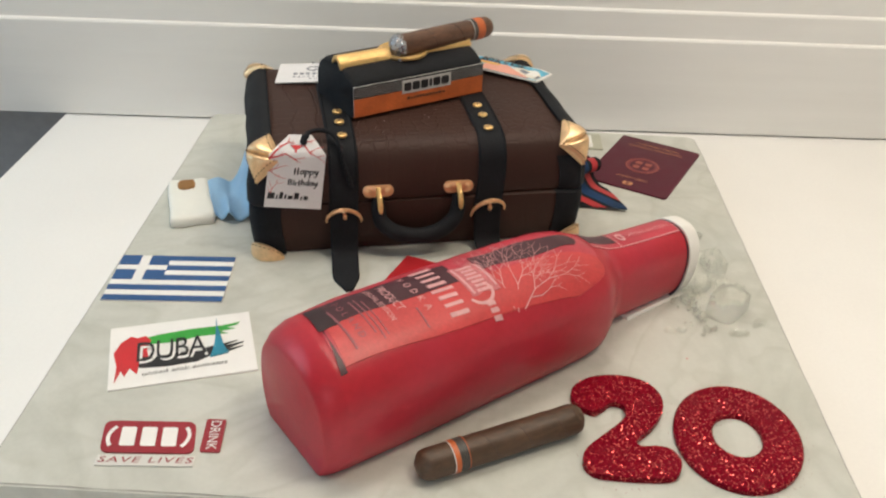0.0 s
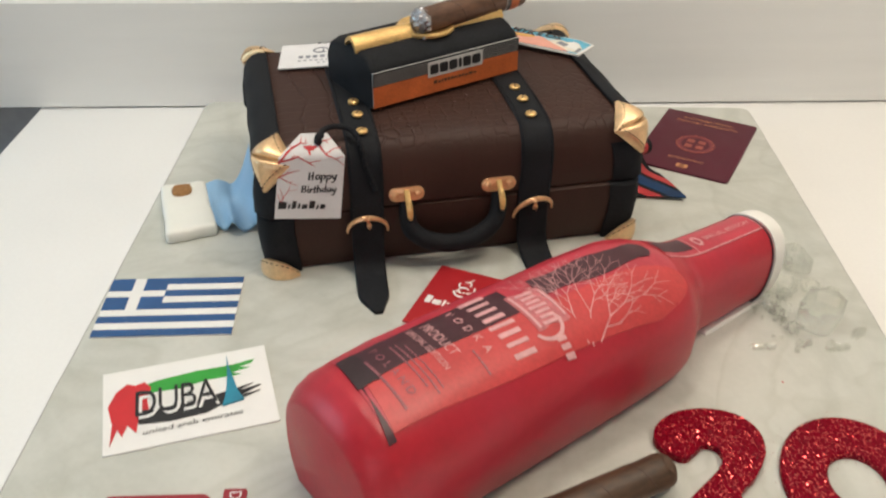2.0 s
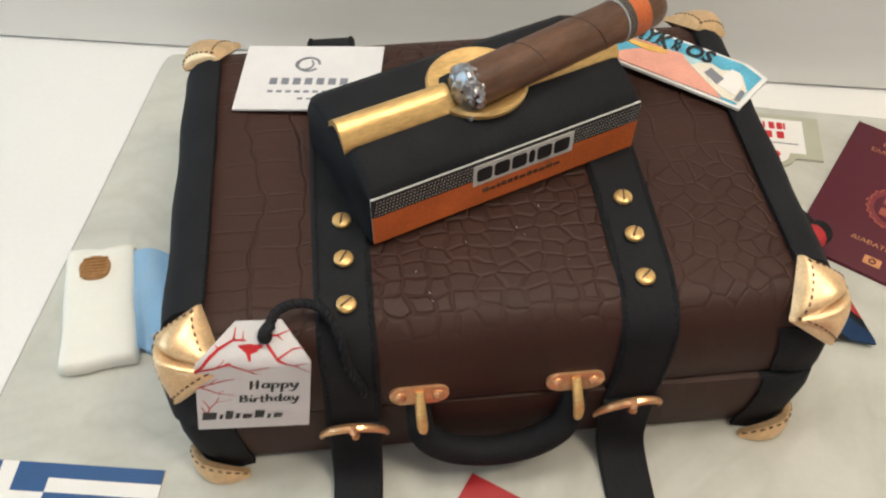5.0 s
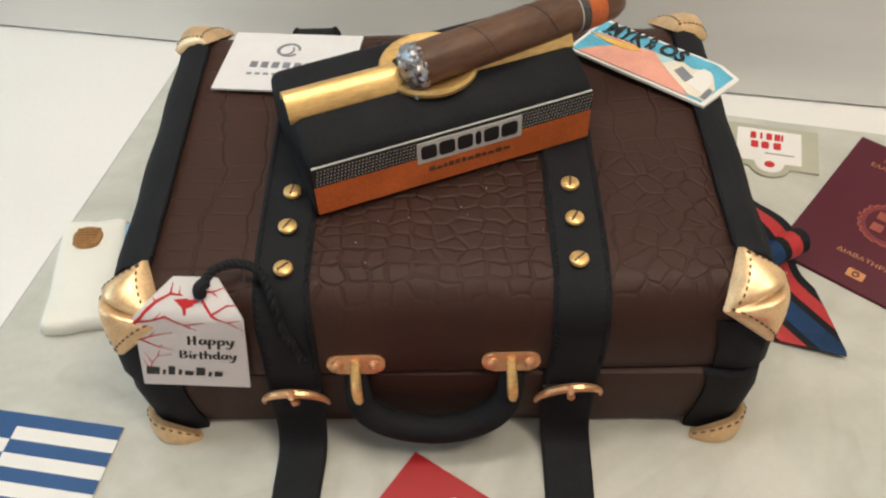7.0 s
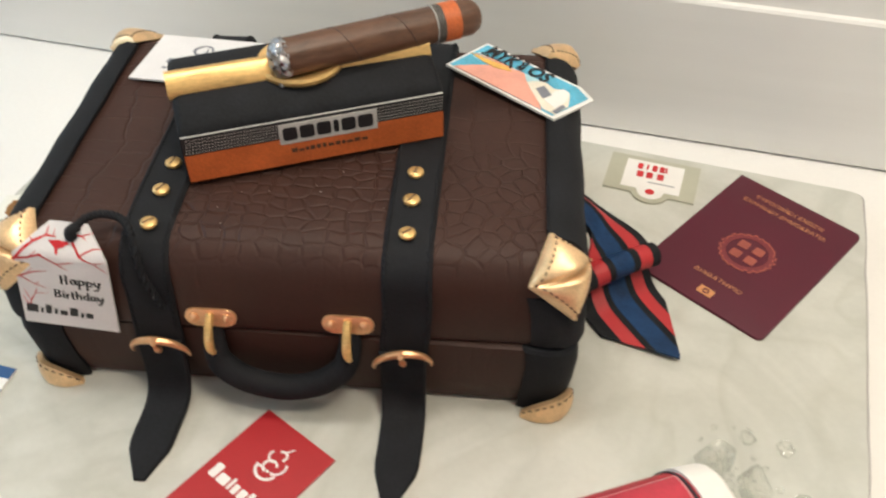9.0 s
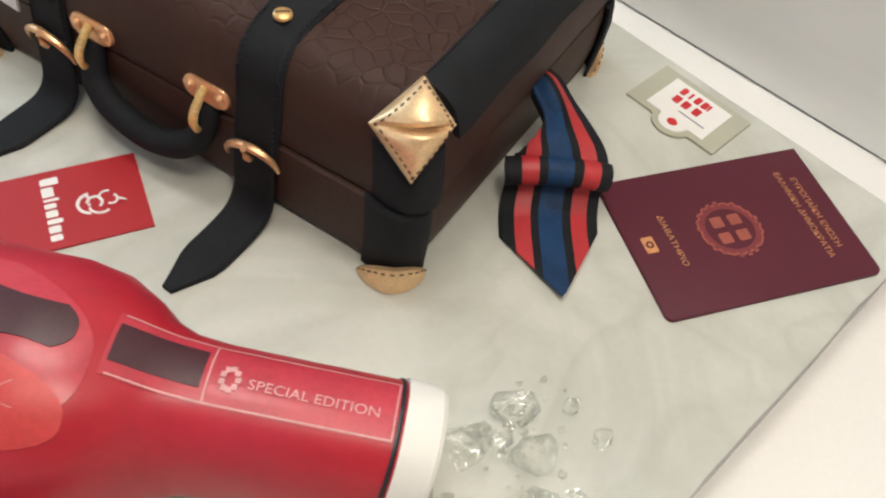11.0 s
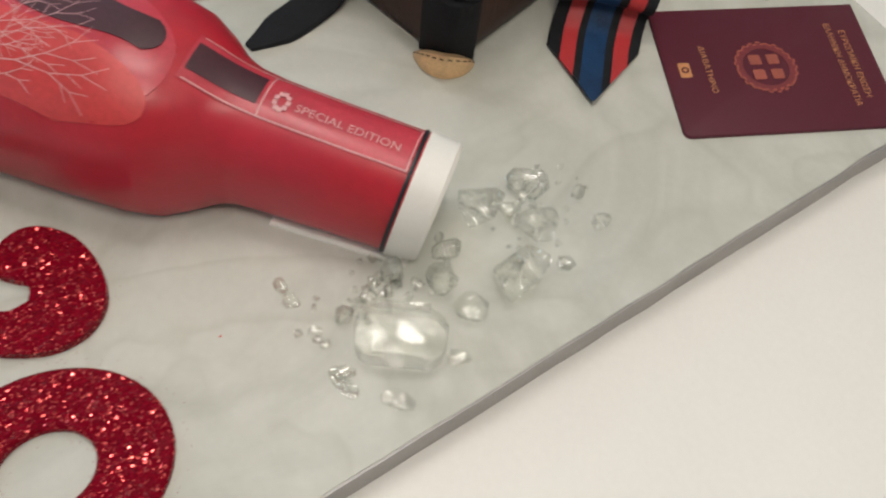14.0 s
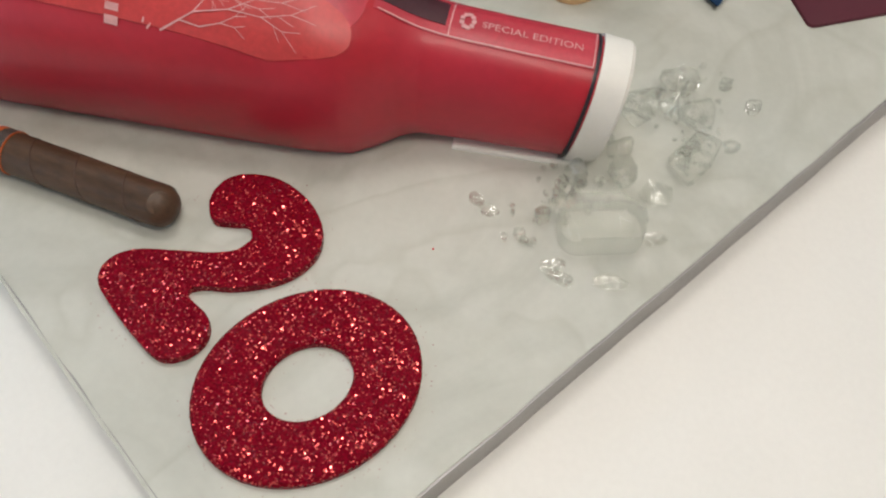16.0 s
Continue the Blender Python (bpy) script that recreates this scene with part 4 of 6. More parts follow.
def bottle_section(s, count=36):
    w, h = bottle_wh(s)
    zc = 0.44 * h
    out = []
    for i in range(count):
        a = 2 * math.pi * i / count
        c, sn = math.cos(a), math.sin(a)
        y = w * math.copysign(abs(c) ** (2 / BP), c)
        z = zc + ((h - zc) if sn > 0 else zc * (1.45 - 0.33 * max(0.0, min(1.0, (s - 0.235) / 0.03)))) * math.copysign(abs(sn) ** (2 / BP), sn)
        out.append((y, max(0.0005, z)))
    return out


stations = sorted({0.0, 0.0010, 0.004, 0.0070, 0.0115, 0.0145, 0.0160, 0.0175, 0.238, 0.244, 0.250, 0.255, 0.260, 0.264, 0.268, 0.274, *[0.03 + 0.012 * i for i in range(27)]} | {0.350})
stations = [s for s in stations if s <= 0.350]
bm = bmesh.new()
rings = [[bm.verts.new((s - (0.16 * (0.059 - z) if s > 0.34 else 0), y, z)) for y, z in bottle_section(s)] for s in stations]
for a, b in zip(rings, rings[1:]):
    for i in range(36):
        j = (i + 1) % 36
        bm.faces.new((a[i], a[j], b[j], b[i]))
cap_v = bm.verts.new((-0.0015, 0, 0.034))
for i in range(36):
    bm.faces.new((rings[0][i], rings[0][(i + 1) % 36], cap_v))
bm.faces.new(rings[-1])
part("glass_body", bm, RED, bottle, "red airbrushed body", smooth=32)


def skew(s, n):
    """The label was laid on a little askew: it drifts towards the near side on its way to the shoulder."""
    return n - 0.0100 * max(0.0, s - 0.03) / 0.19 if s < 0.2465 else n


def wrap(bm, off):
    """Lays a flat bmesh (x along the bottle, y across) onto the bottle's upper face."""
    bmesh.ops.subdivide_edges(bm, edges=[e for e in bm.edges if e.calc_length() > 0.006], cuts=3, use_grid_fill=True)
    for v in bm.verts:
        v.co = bottle_top(v.co.x, skew(v.co.x, v.co.y), off + v.co.z)
    return bm


def label_patch(s0, s1, n0, n1, off, nu=24, nv=12, wob=0.0, slant=0.0, round_end=0.0):
    rng = random.Random(int(s0 * 1e4 + n0 * 1e5))
    ph = rng.uniform(0, 6)

    def f(u, v):
        e1 = s1 - round_end * abs(2 * v - 1) ** 2.6
        s = s0 + (e1 - s0) * u + slant * (v - 0.5) * (1 - u)
        n = n0 + (n1 - n0) * v + wob * math.sin(u * 9 + ph) * (v - 0.5)
        n = skew(s, n) if s0 < 0.24 else n
        return bottle_top(s, n, off), Vector((0, 0, 1))
    return grid_sheet(f, nu, nv, 0.0003)


part("label", label_patch(0.022, 0.243, -0.0312, 0.0345, 0.0004, 44, 16, 0, 0.006, 0.036), PINK, bottle, "glossy printed label")
part("coral_stripe", label_patch(0.0245, 0.240, -0.0325, -0.0010, 0.0007, 44, 12, 0.001, 0.003, 0.034), CORAL, bottle)
part("dark_stripe", label_patch(0.0225, 0.128, -0.0020, 0.0235, 0.0009, 26, 8, 0.001, 0.003), PLUM, bottle)
part("dark_stripe", label_patch(0.146, 0.236, 0.0030, 0.0220, 0.0009, 22, 8, 0.003, 0.004, 0.006), PLUM, bottle)
part("dark_block", label_patch(0.0222, 0.0345, -0.0035, 0.0240, 0.0010, 6, 8, 0.0005, 0.003), DARKPLUM, bottle, "darker end of the band")
part("label_edge", label_patch(0.0208, 0.0226, -0.0350, -0.0040, 0.0009, 2, 14, 0, 0.006), PLUM, bottle)


def bottle_bar(s, n, ls, ln, material=PALE, off=0.0011, name="print_bar"):
    part(name, label_patch(s - ls / 2, s + ls / 2, n - ln / 2, n + ln / 2, off, 3, max(2, int(ln / 0.004)), 0), material, bottle)


def bottle_words(text, s, n, size, turn, width=None, material=PALE):
    bm = moved(lettering(text, size, width), at2(s, n, 0, turn))
    for v in bm.verts:
        v.co = bottle_top(v.co.x, skew(v.co.x, v.co.y), 0.0013)
    part("printed_word", bm, material, bottle)


# rows of small print that cannot be read, and the words that can
rng = random.Random(3)
for s, n0, ln, size in ((0.0345, 0.012, 0.036, 0.0016), (0.0505, 0.014, 0.034, 0.0010), (0.0540, 0.014, 0.040, 0.0010), (0.0575, 0.010, 0.034, 0.0008), (0.0845, -0.012, 0.014, 0.0011)):
    n = n0
    while n > n0 - ln:
        w = rng.uniform(0.0012, 0.0034)
        bottle_bar(s, n - w / 2, size, w * 0.75, FADED)
        n -= w
for k, ch in enumerate("POLAND"):
    bottle_words(ch, 0.0420, 0.0165 - 0.0070 * k, 0.0066, -90, material=FADED)
bottle_words("SPECIAL EDITION", 0.0660, 0.0020, 0.0054, -90, 0.0370)
bottle_words("PRODUCT", 0.0752, 0.0045, 0.0088, -90, 0.0290)
for k, ch in enumerate("VODKA"):
    bottle_words(ch, 0.0922, 0.0195 - 0.0086 * k, 0.0070, -90)
# the brand's name as plain upright blocks
for i, (hgt, wd) in enumerate(((0.0165, 0.0036), (0.0140, 0.0028), (0.0140, 0.0026), (0.0140, 0.0034), (0.0165, 0.0028), (0.0140, 0.0032), (0.0140, 0.0024), (0.0140, 0.0028))):
    bottle_bar(0.1095, 0.0225 - 0.0068 * i, hgt, wd, name="name_block")
# palace emblem and a curl
part("print_palace", label_patch(0.1250, 0.1480, -0.0170, 0.0125, 0.00105, 12, 10, 0.002), PALACE, bottle, "faded pink palace print")
for i in range(7):
    bottle_bar(0.1365, 0.0100 - 0.0041 * i, 0.0120 if i in (0, 3, 6) else 0.0095, 0.0022, off=0.0013)
bottle_bar(0.1275, -0.002, 0.0018, 0.028, off=0.0013)
bottle_bar(0.1465, -0.002, 0.0016, 0.024, off=0.0013)
curl = [(0.1310 + 0.010 * math.cos(radians(a)), -0.0150 + 0.009 * math.sin(radians(a))) for a in range(-150, 31, 15)]
l_, r_ = stroke_outline(curl, 0.0022, 2)
part("print_curl", wrap(quads_bm([[l_[i], r_[i], r_[i + 1], l_[i + 1]] for i in range(len(l_) - 1)]), 0.0013), PALE, bottle)
for i in range(3):
    bottle_bar(0.1345, -0.0250 - 0.0042 * i, 0.0062, 0.0026)
# white branching trees
for seed, sx, sy, ang, ln, dp in ((11, 0.149, -0.0320, 84, 0.0165, 5), (12, 0.151, -0.0335, 56, 0.0180, 5), (15, 0.157, -0.0330, 31, 0.0165, 4)):
    quads = []
    branches((sx, sy), ang, ln, 0.0008, dp, random.Random(seed), quads, 27, 0.80)
    quads = [q for q in quads if all(0.128 < a < 0.232 and skew(a, b) > -0.0405 and b < 0.031 for a, b in q)]
    bm = quads_bm(quads)
    for v in bm.verts:
        v.co = bottle_top(v.co.x, skew(v.co.x, v.co.y), 0.0014)
    part("print_tree", bm, PALE, bottle, "pale pink branching tree print")
# neck label
part("neck_label", label_patch(0.246, 0.3465, -0.0105, 0.0145, 0.0004, 20, 8), PINK, bottle, "long neck label with pale border")
part("neck_dark_panel", label_patch(0.2475, 0.2775, -0.0050, 0.0100, 0.0007, 8, 6), PLUM, bottle)
for n in (-0.0098, 0.0138):
    part("neck_border", label_patch(0.248, 0.3460, n - 0.0003, n + 0.0003, 0.0008, 20, 1), PALE, bottle)
for s in (0.2795, 0.3458):
    part("neck_border", label_patch(s - 0.0003, s + 0.0003, -0.0098, 0.0138, 0.0008, 1, 8), PALE, bottle)
for i in range(9):
    a = i * 0.698
    bottle_bar(0.2870 + 0.0028 * math.cos(a), 0.0004 + 0.0042 * math.sin(a), 0.0020, 0.0022)
bottle_words("SPECIAL EDITION", 0.3170, -0.0008, 0.0056, -1.0, 0.0465)
# dark ring, white stopper, and the white strip under the neck


def ring_of(s0, s1, grow, taper, name, material, label):
    bm = bmesh.new()
    rs = []
    for k, (s, g) in enumerate(((s0, grow), (s1 - 0.0015, grow + taper), (s1, grow + taper - 0.0015))):
        w, h = BOTTLE[-1][1] + g, BOTTLE[-1][2] + g
        zc = 0.44 * h
        ring = []
        for i in range(36):
            a = 2 * math.pi * i / 36
            c, sn = math.cos(a), math.sin(a)
            z = zc + ((h - zc) if sn > 0 else zc * 1.25) * math.copysign(abs(sn) ** (2 / BP), sn)
            z = max(0.0004, z)
            ring.append(bm.verts.new((s - 0.16 * (h - z), w * math.copysign(abs(c) ** (2 / BP), c), z)))
        rs.append(ring)
    for a, b in zip(rs, rs[1:]):
        for i in range(36):
            j = (i + 1) % 36
            bm.faces.new((a[i], a[j], b[j], b[i]))
    bm.faces.new(rs[0][::-1])
    bm.faces.new(rs[-1])
    part(name, bm, material, bottle, label)


ring_of(0.3470, 0.3495, 0.0008, 0.0, "dark_ring", NAVY, "dark navy ring at the neck's end")
ring_of(0.3497, 0.3642, 0.0012, -0.0015, "stopper", WHITE, "white fondant bottle stopper")
part("neck_support", prism([(0.285, -0.0232), (0.352, -0.0225), (0.352, 0.0225), (0.285, 0.0232)], 0.0, 0.0025, 0.001, 1), WHITE, bottle, "white strip under the neck")


# ---- cigars ----
def cigar(name, m, length, r, label, material=CIGAR, dome0=True):
    ob = thing(name, m, label, "cigar", "cigars")
    rngc = random.Random(int(length * 1e4))
    path, sc = [], []
    cap = r * 0.85
    ends = [cap * (1 - math.cos(math.pi / 2 * i / 7)) for i in range(7)]
    along = ends + [cap + (length - 2 * cap) * i / 16 for i in range(17)] + [length - d for d in reversed(ends)]
    for x in along:
        path.append(Vector((x, rngc.uniform(-1, 1) * 0.00015, r)))
        e = 1.0
        d = min(x, length - x)
        if d < cap and (dome0 or x > length / 2):
            e = max(0.03, math.sqrt(max(0.0, 1 - (1 - d / cap) ** 2)))
        sc.append((e, e))
    part("roll", sweep(path, circle(r, 20), Vector((0, 1, 0)), sc), material, ob)
    return ob


def wrap_line(ob, x, r, pitch, material):
    """A wrapper leaf's edge winding round the roll."""
    pts = [Vector((x + pitch * t / 20, r * math.cos(2.2 * math.pi * t / 20 - 0.3), r + r * math.sin(2.2 * math.pi * t / 20 - 0.3))) for t in range(13)]
    part("leaf_edge", tube(pts, 0.00034, 6), material, ob, "dark edge of the wrapper leaf")


def band(ob, x, w, r, material, name="band", label=""):
    bm = sweep([Vector((x, 0, r)), Vector((x + w, 0, r))], circle(r + 0.0005, 24), Vector((0, 1, 0)))
    part(name, bm, material, ob, label)


R1 = 0.0105
cig = cigar("cigar", at2(0.0265, -0.2625, 0, 28.1), 0.1235, R1, "brown fondant cigar with orange and black band")
for x in (0.039, 0.064, 0.090):
    wrap_line(cig, x, R1, 0.030, CIGARDARK)
band(cig, 0.0240, 0.0034, R1, INKORANGE, "band", "orange paper band")
band(cig, 0.0274, 0.0064, R1, CHECK, "dark_band", "black paper band")
band(cig, 0.0233, 0.0005, R1, PAPER, "band_edge")
band(cig, 0.0335, 0.0005, R1 + 0.0002, INKORANGE, "band_edge")

leaf_disc = lathe([(0, 0.0007), (0.0030, 0.0006), (0.0046, 0.0002), (0.0048, -0.0004), (0, -0.0006)], 18)
part("cap_leaf", leaf_disc, CIGAR, cig, "round leaf patch on the cigar's end", Matrix.Translation((0.1172, -0.0030, R1 + 0.0079)) @ pose(0, 0, 0, 18, 36, 0) @ Matrix.Diagonal((1.0, 1.2, 1, 1)))

# ---- the suitcase ----
CASE = at2(0.0075, 0.0185, 0, 14.2)
TOP = at2(0.0030, 0, 0)   # the lid sits a little askew on the narrower tray
LOW = at2(0.0014, 0, 0, -1.0) @ Matrix.Diagonal((0.988, 1, 1, 1))
case = thing("suitcase", CASE, "brown crocodile-patterned fondant suitcase with black straps and gold corners", "suitcase")
CW, CD, CH = 0.1440, 0.200, 0.1055   # half width, depth, height


def case_loft(levels, rcorner, top_dome, n=6, bottom=True):
    """Rounded plan at each (z, inset); closed with a gently domed top."""
    bm = bmesh.new()
    rings = []
    for z, ins in levels:
        w, d = 2 * (CW - ins), CD - 2 * ins
        r = max(0.004, rcorner - ins * 0.3)
        rings.append([bm.verts.new((x, y + CD / 2, z)) for x, y in dense(round_rect(w, d, r, n))])
    for a, b in zip(rings, rings[1:]):
        for i in range(len(a)):
            j = (i + 1) % len(a)
            bm.faces.new((a[i], a[j], b[j], b[i]))
    last = rings[-1]
    for k, dz in ((0.8, 0.35), (0.5, 0.75), (0.2, 0.97)):
        ring = [bm.verts.new((v.co.x * k, CD / 2 + (v.co.y - CD / 2) * k, levels[-1][0] + top_dome * dz)) for v in rings[-1]]
        for i in range(len(ring)):
            j = (i + 1) % len(ring)
            bm.faces.new((last[i], last[j], ring[j], ring[i]))
        last = ring
    bm.faces.new(last)
    if bottom:
        bm.faces.new(rings[0][::-1])
    return bm


def dense(pts):
    """Adds points on straight stretches; the count depends on the outline's corners alone."""
    out = []
    m = len(pts)
    for i in range(m):
        a, b = pts[i], pts[(i + 1) % m]
        straight = i % 7 == 6
        k = (16 if (i // 7) % 2 == 0 else 12) if straight else 1
        out += [(a[0] + (b[0] - a[0]) * j / k, a[1] + (b[1] - a[1]) * j / k) for j in range(k)]
    return out


part("tray", case_loft([(0.0005, 0.004), (0.004, 0.0015), (0.02, -0.0015), (0.040, -0.0025), (0.0490, -0.0020), (0.0505, 0.0006)], 0.014, 0.0), BROWN, case, "lower half of the case", LOW, smooth=50)
part("lid", case_loft([(0.0500, 0.0015), (0.0508, -0.0010), (0.0535, -0.0022), (0.070, -0.0010), (0.082, 0.0005), (0.090, 0.0025), (0.0955, 0.0058), (0.0995, 0.0105), (0.1015, 0.016), (0.1025, 0.023)], 0.014, 0.0015),
     BROWN, case, "rounded upper half of the case", TOP, smooth=50)

# black edge trims: along the two top side edges and down the four corners
for sx in (-1, 1):
    prof = [(0.1265, 0.1020), (0.1270, 0.1046), (0.1330, 0.1050), (0.1390, 0.1028), (0.1440, 0.0978), (0.1468, 0.0915), (0.1480, 0.0840),
            (0.1450, 0.0840), (0.1435, 0.0905), (0.1405, 0.0955), (0.1360, 0.0995), (0.1315, 0.1015)]
    path = [Vector((0, 0.021 + 0.158 * i / 14, 0)) for i in range(15)]
    bm = bmesh.new()
    rings = []
    for i, p in enumerate(path):
        rings.append([bm.verts.new((sx * (x + 0.0005 * math.sin(i * 1.3)), p.y, z)) for x, z in prof])
    for a, b in zip(rings, rings[1:]):
        for i in range(len(prof)):
            j = (i + 1) % len(prof)
            bm.faces.new((a[i], a[j], b[j], b[i]))
    bm.faces.new(rings[0])
    bm.faces.new(rings[-1][::-1])
    part("edge_trim", bm, BLACK, case, "black piped edge along the lid", TOP)
    seam = [Vector((sx * (0.1266 + 0.0007 * (k % 2)), 0.026 + 0.0011 * k, 0.1041 + 0.0004 * (k % 2))) for k in range(136)]
    part("trim_seam", tube(seam, 0.0008, 5), BLACK, case, "raised black stitches", TOP)
    for v0, s in ((0.0, 1), (CD, -1)):
        plan = [(0.1215, -0.0022), (0.1320, -0.0040), (0.1405, -0.0030), (0.1458, 0.0015), (0.1485, 0.0075), (0.1482, 0.0125)]
        plan2 = [(0.1465, 0.0125), (0.1465, 0.0080), (0.1440, 0.0035), (0.1395, -0.0005), (0.1320, -0.0012), (0.1215, 0.0)]
        for m_, run in ((LOW, ((0.0006, -0.0012), (0.008, -0.0008), (0.02, 0.0006), (0.038, 0.0018), (0.049, 0.0010), (0.0508, -0.0008))),
                        (at2(0.0022, 0, 0), ((0.0509, -0.0008), (0.0535, 0.0010), (0.070, 0.0004), (0.079, -0.0014), (0.083, -0.0030)))):
            bm = bmesh.new()
            rings = [[bm.verts.new((sx * (x + g), v0 + s * (y - g), z)) for x, y in plan + plan2] for z, g in run]
            for a, b in zip(rings, rings[1:]):
                for i in range(len(a)):
                    j = (i + 1) % len(a)
                    bm.faces.new((a[i], a[j], b[j], b[i]))
            bm.faces.new(rings[0])
            bm.faces.new(rings[-1][::-1])
            part("corner_trim", bm, BLACK, case, "black strip down the corner", m_)


# gold corner protectors
def corner_patch(sx, v0, s):
    """A bulging four-pointed cap over a lid corner, creased from point to point."""
    P = {"in": Vector((0.1198, -0.0045, 0.0962)), "top": Vector((0.1288, 0.0210, 0.1080)), "out": Vector((0.1485, 0.0150, 0.0975)), "low": Vector((0.1424, -0.0062, 0.0768))}
    outward = Vector((0.62, -0.55, 0.62)).normalized()

    def f(u, v):
        p = P["in"] * (1 - u) * (1 - v) + P["top"] * (1 - u) * v + P["low"] * u * (1 - v) + P["out"] * u * v
        bulge = 0.0112 * (math.sin(math.pi * u) * math.sin(math.pi * v)) ** 0.55 if 0 < u < 1 and 0 < v < 1 else 0
        crease = 0.0062 * math.exp(-abs((u - v) / 0.060) ** 1.3) * max(0.0, math.sin(math.pi * (u + v) / 2)) ** 0.7
        # the crease runs between the inner and the outer point
        q = p + outward * (bulge - crease)
        q = Vector((sx * q.x, v0 + s * q.y, q.z))
        return q, Vector((sx * outward.x, s * outward.y, outward.z))
    return f


def corner_cap(sx, v0, s):
    f = corner_patch(sx, v0, s)
    g = part("corner_protector", grid_sheet(f, 32, 32, 0.0030), GOLD, case, "gold corner protector with a crease", at2(0.0030, 0, -0.0003), smooth=70)
    dashes = []
    for k in range(9):
        for fix in (0, 1):
            for side in (0, 1):
                t = (k + 0.5) / 9
                uv = lambda tt: ((tt, 0.06 if fix == 0 else 0.94) if side == 0 else (0.06 if fix == 0 else 0.94, tt))
                a, o = f(*uv(t - 0.028))
                b, _ = f(*uv(t + 0.028))
                dashes.append(tube([a + o * 0.0001, b + o * 0.0001], 0.00045, 5))
    part("stitching", join(*dashes), STITCH, g, "dark stitch dashes")


FOOT = smooth_path([(0.1225, -0.0062, 0), (0.1320, -0.0074, 0), (0.1412, -0.0052, 0), (0.1474, 0.0030, 0), (0.1486, 0.0120, 0)], 8)


def foot_cap(sx, v0, s):
    """The bulging gold cap at a lower corner: it stands on the board and its stitched edge rises to the corner."""
    def f(u, v):
        i = u * (len(FOOT) - 1)
        j = min(int(i), len(FOOT) - 2)
        p = FOOT[j].lerp(FOOT[j + 1], i - j)
        d = (FOOT[j + 1] - FOOT[j]).normalized()
        o = Vector((d.y, -d.x, 0))
        z = 0.0003 + (0.0032 + 0.0128 * math.sin(math.pi * u) ** 0.9) * v
        bulge = 0.0030 * math.sin(math.pi * u) ** 0.7 * math.sin(math.pi * (0.30 + 0.62 * v)) ** 0.8
        q = p + o * (bulge + 0.0012)
        return Vector((sx * q.x, v0 + s * q.y, z)), Vector((sx * o.x, s * o.y, 0.25))
    g = part("foot_protector", grid_sheet(f, 18, 6, 0.0032), GOLD, case, "gold lower corner cap", LOW, smooth=60)
    dashes = []
    for k in range(11):
        t = 0.05 + 0.9 * k / 10
        a, o = f(t - 0.022, 0.88)
        b, _ = f(t + 0.022, 0.88)
        dashes.append(tube([a + o * 0.0002, b + o * 0.0002], 0.0004, 5))
    part("stitching", join(*dashes), STITCH, g, "dark stitch dashes")


for sx in (-1, 1):
    for v0, s in ((0.0, 1), (CD, -1)):
        corner_cap(sx, v0, s)
        foot_cap(sx, v0, s)

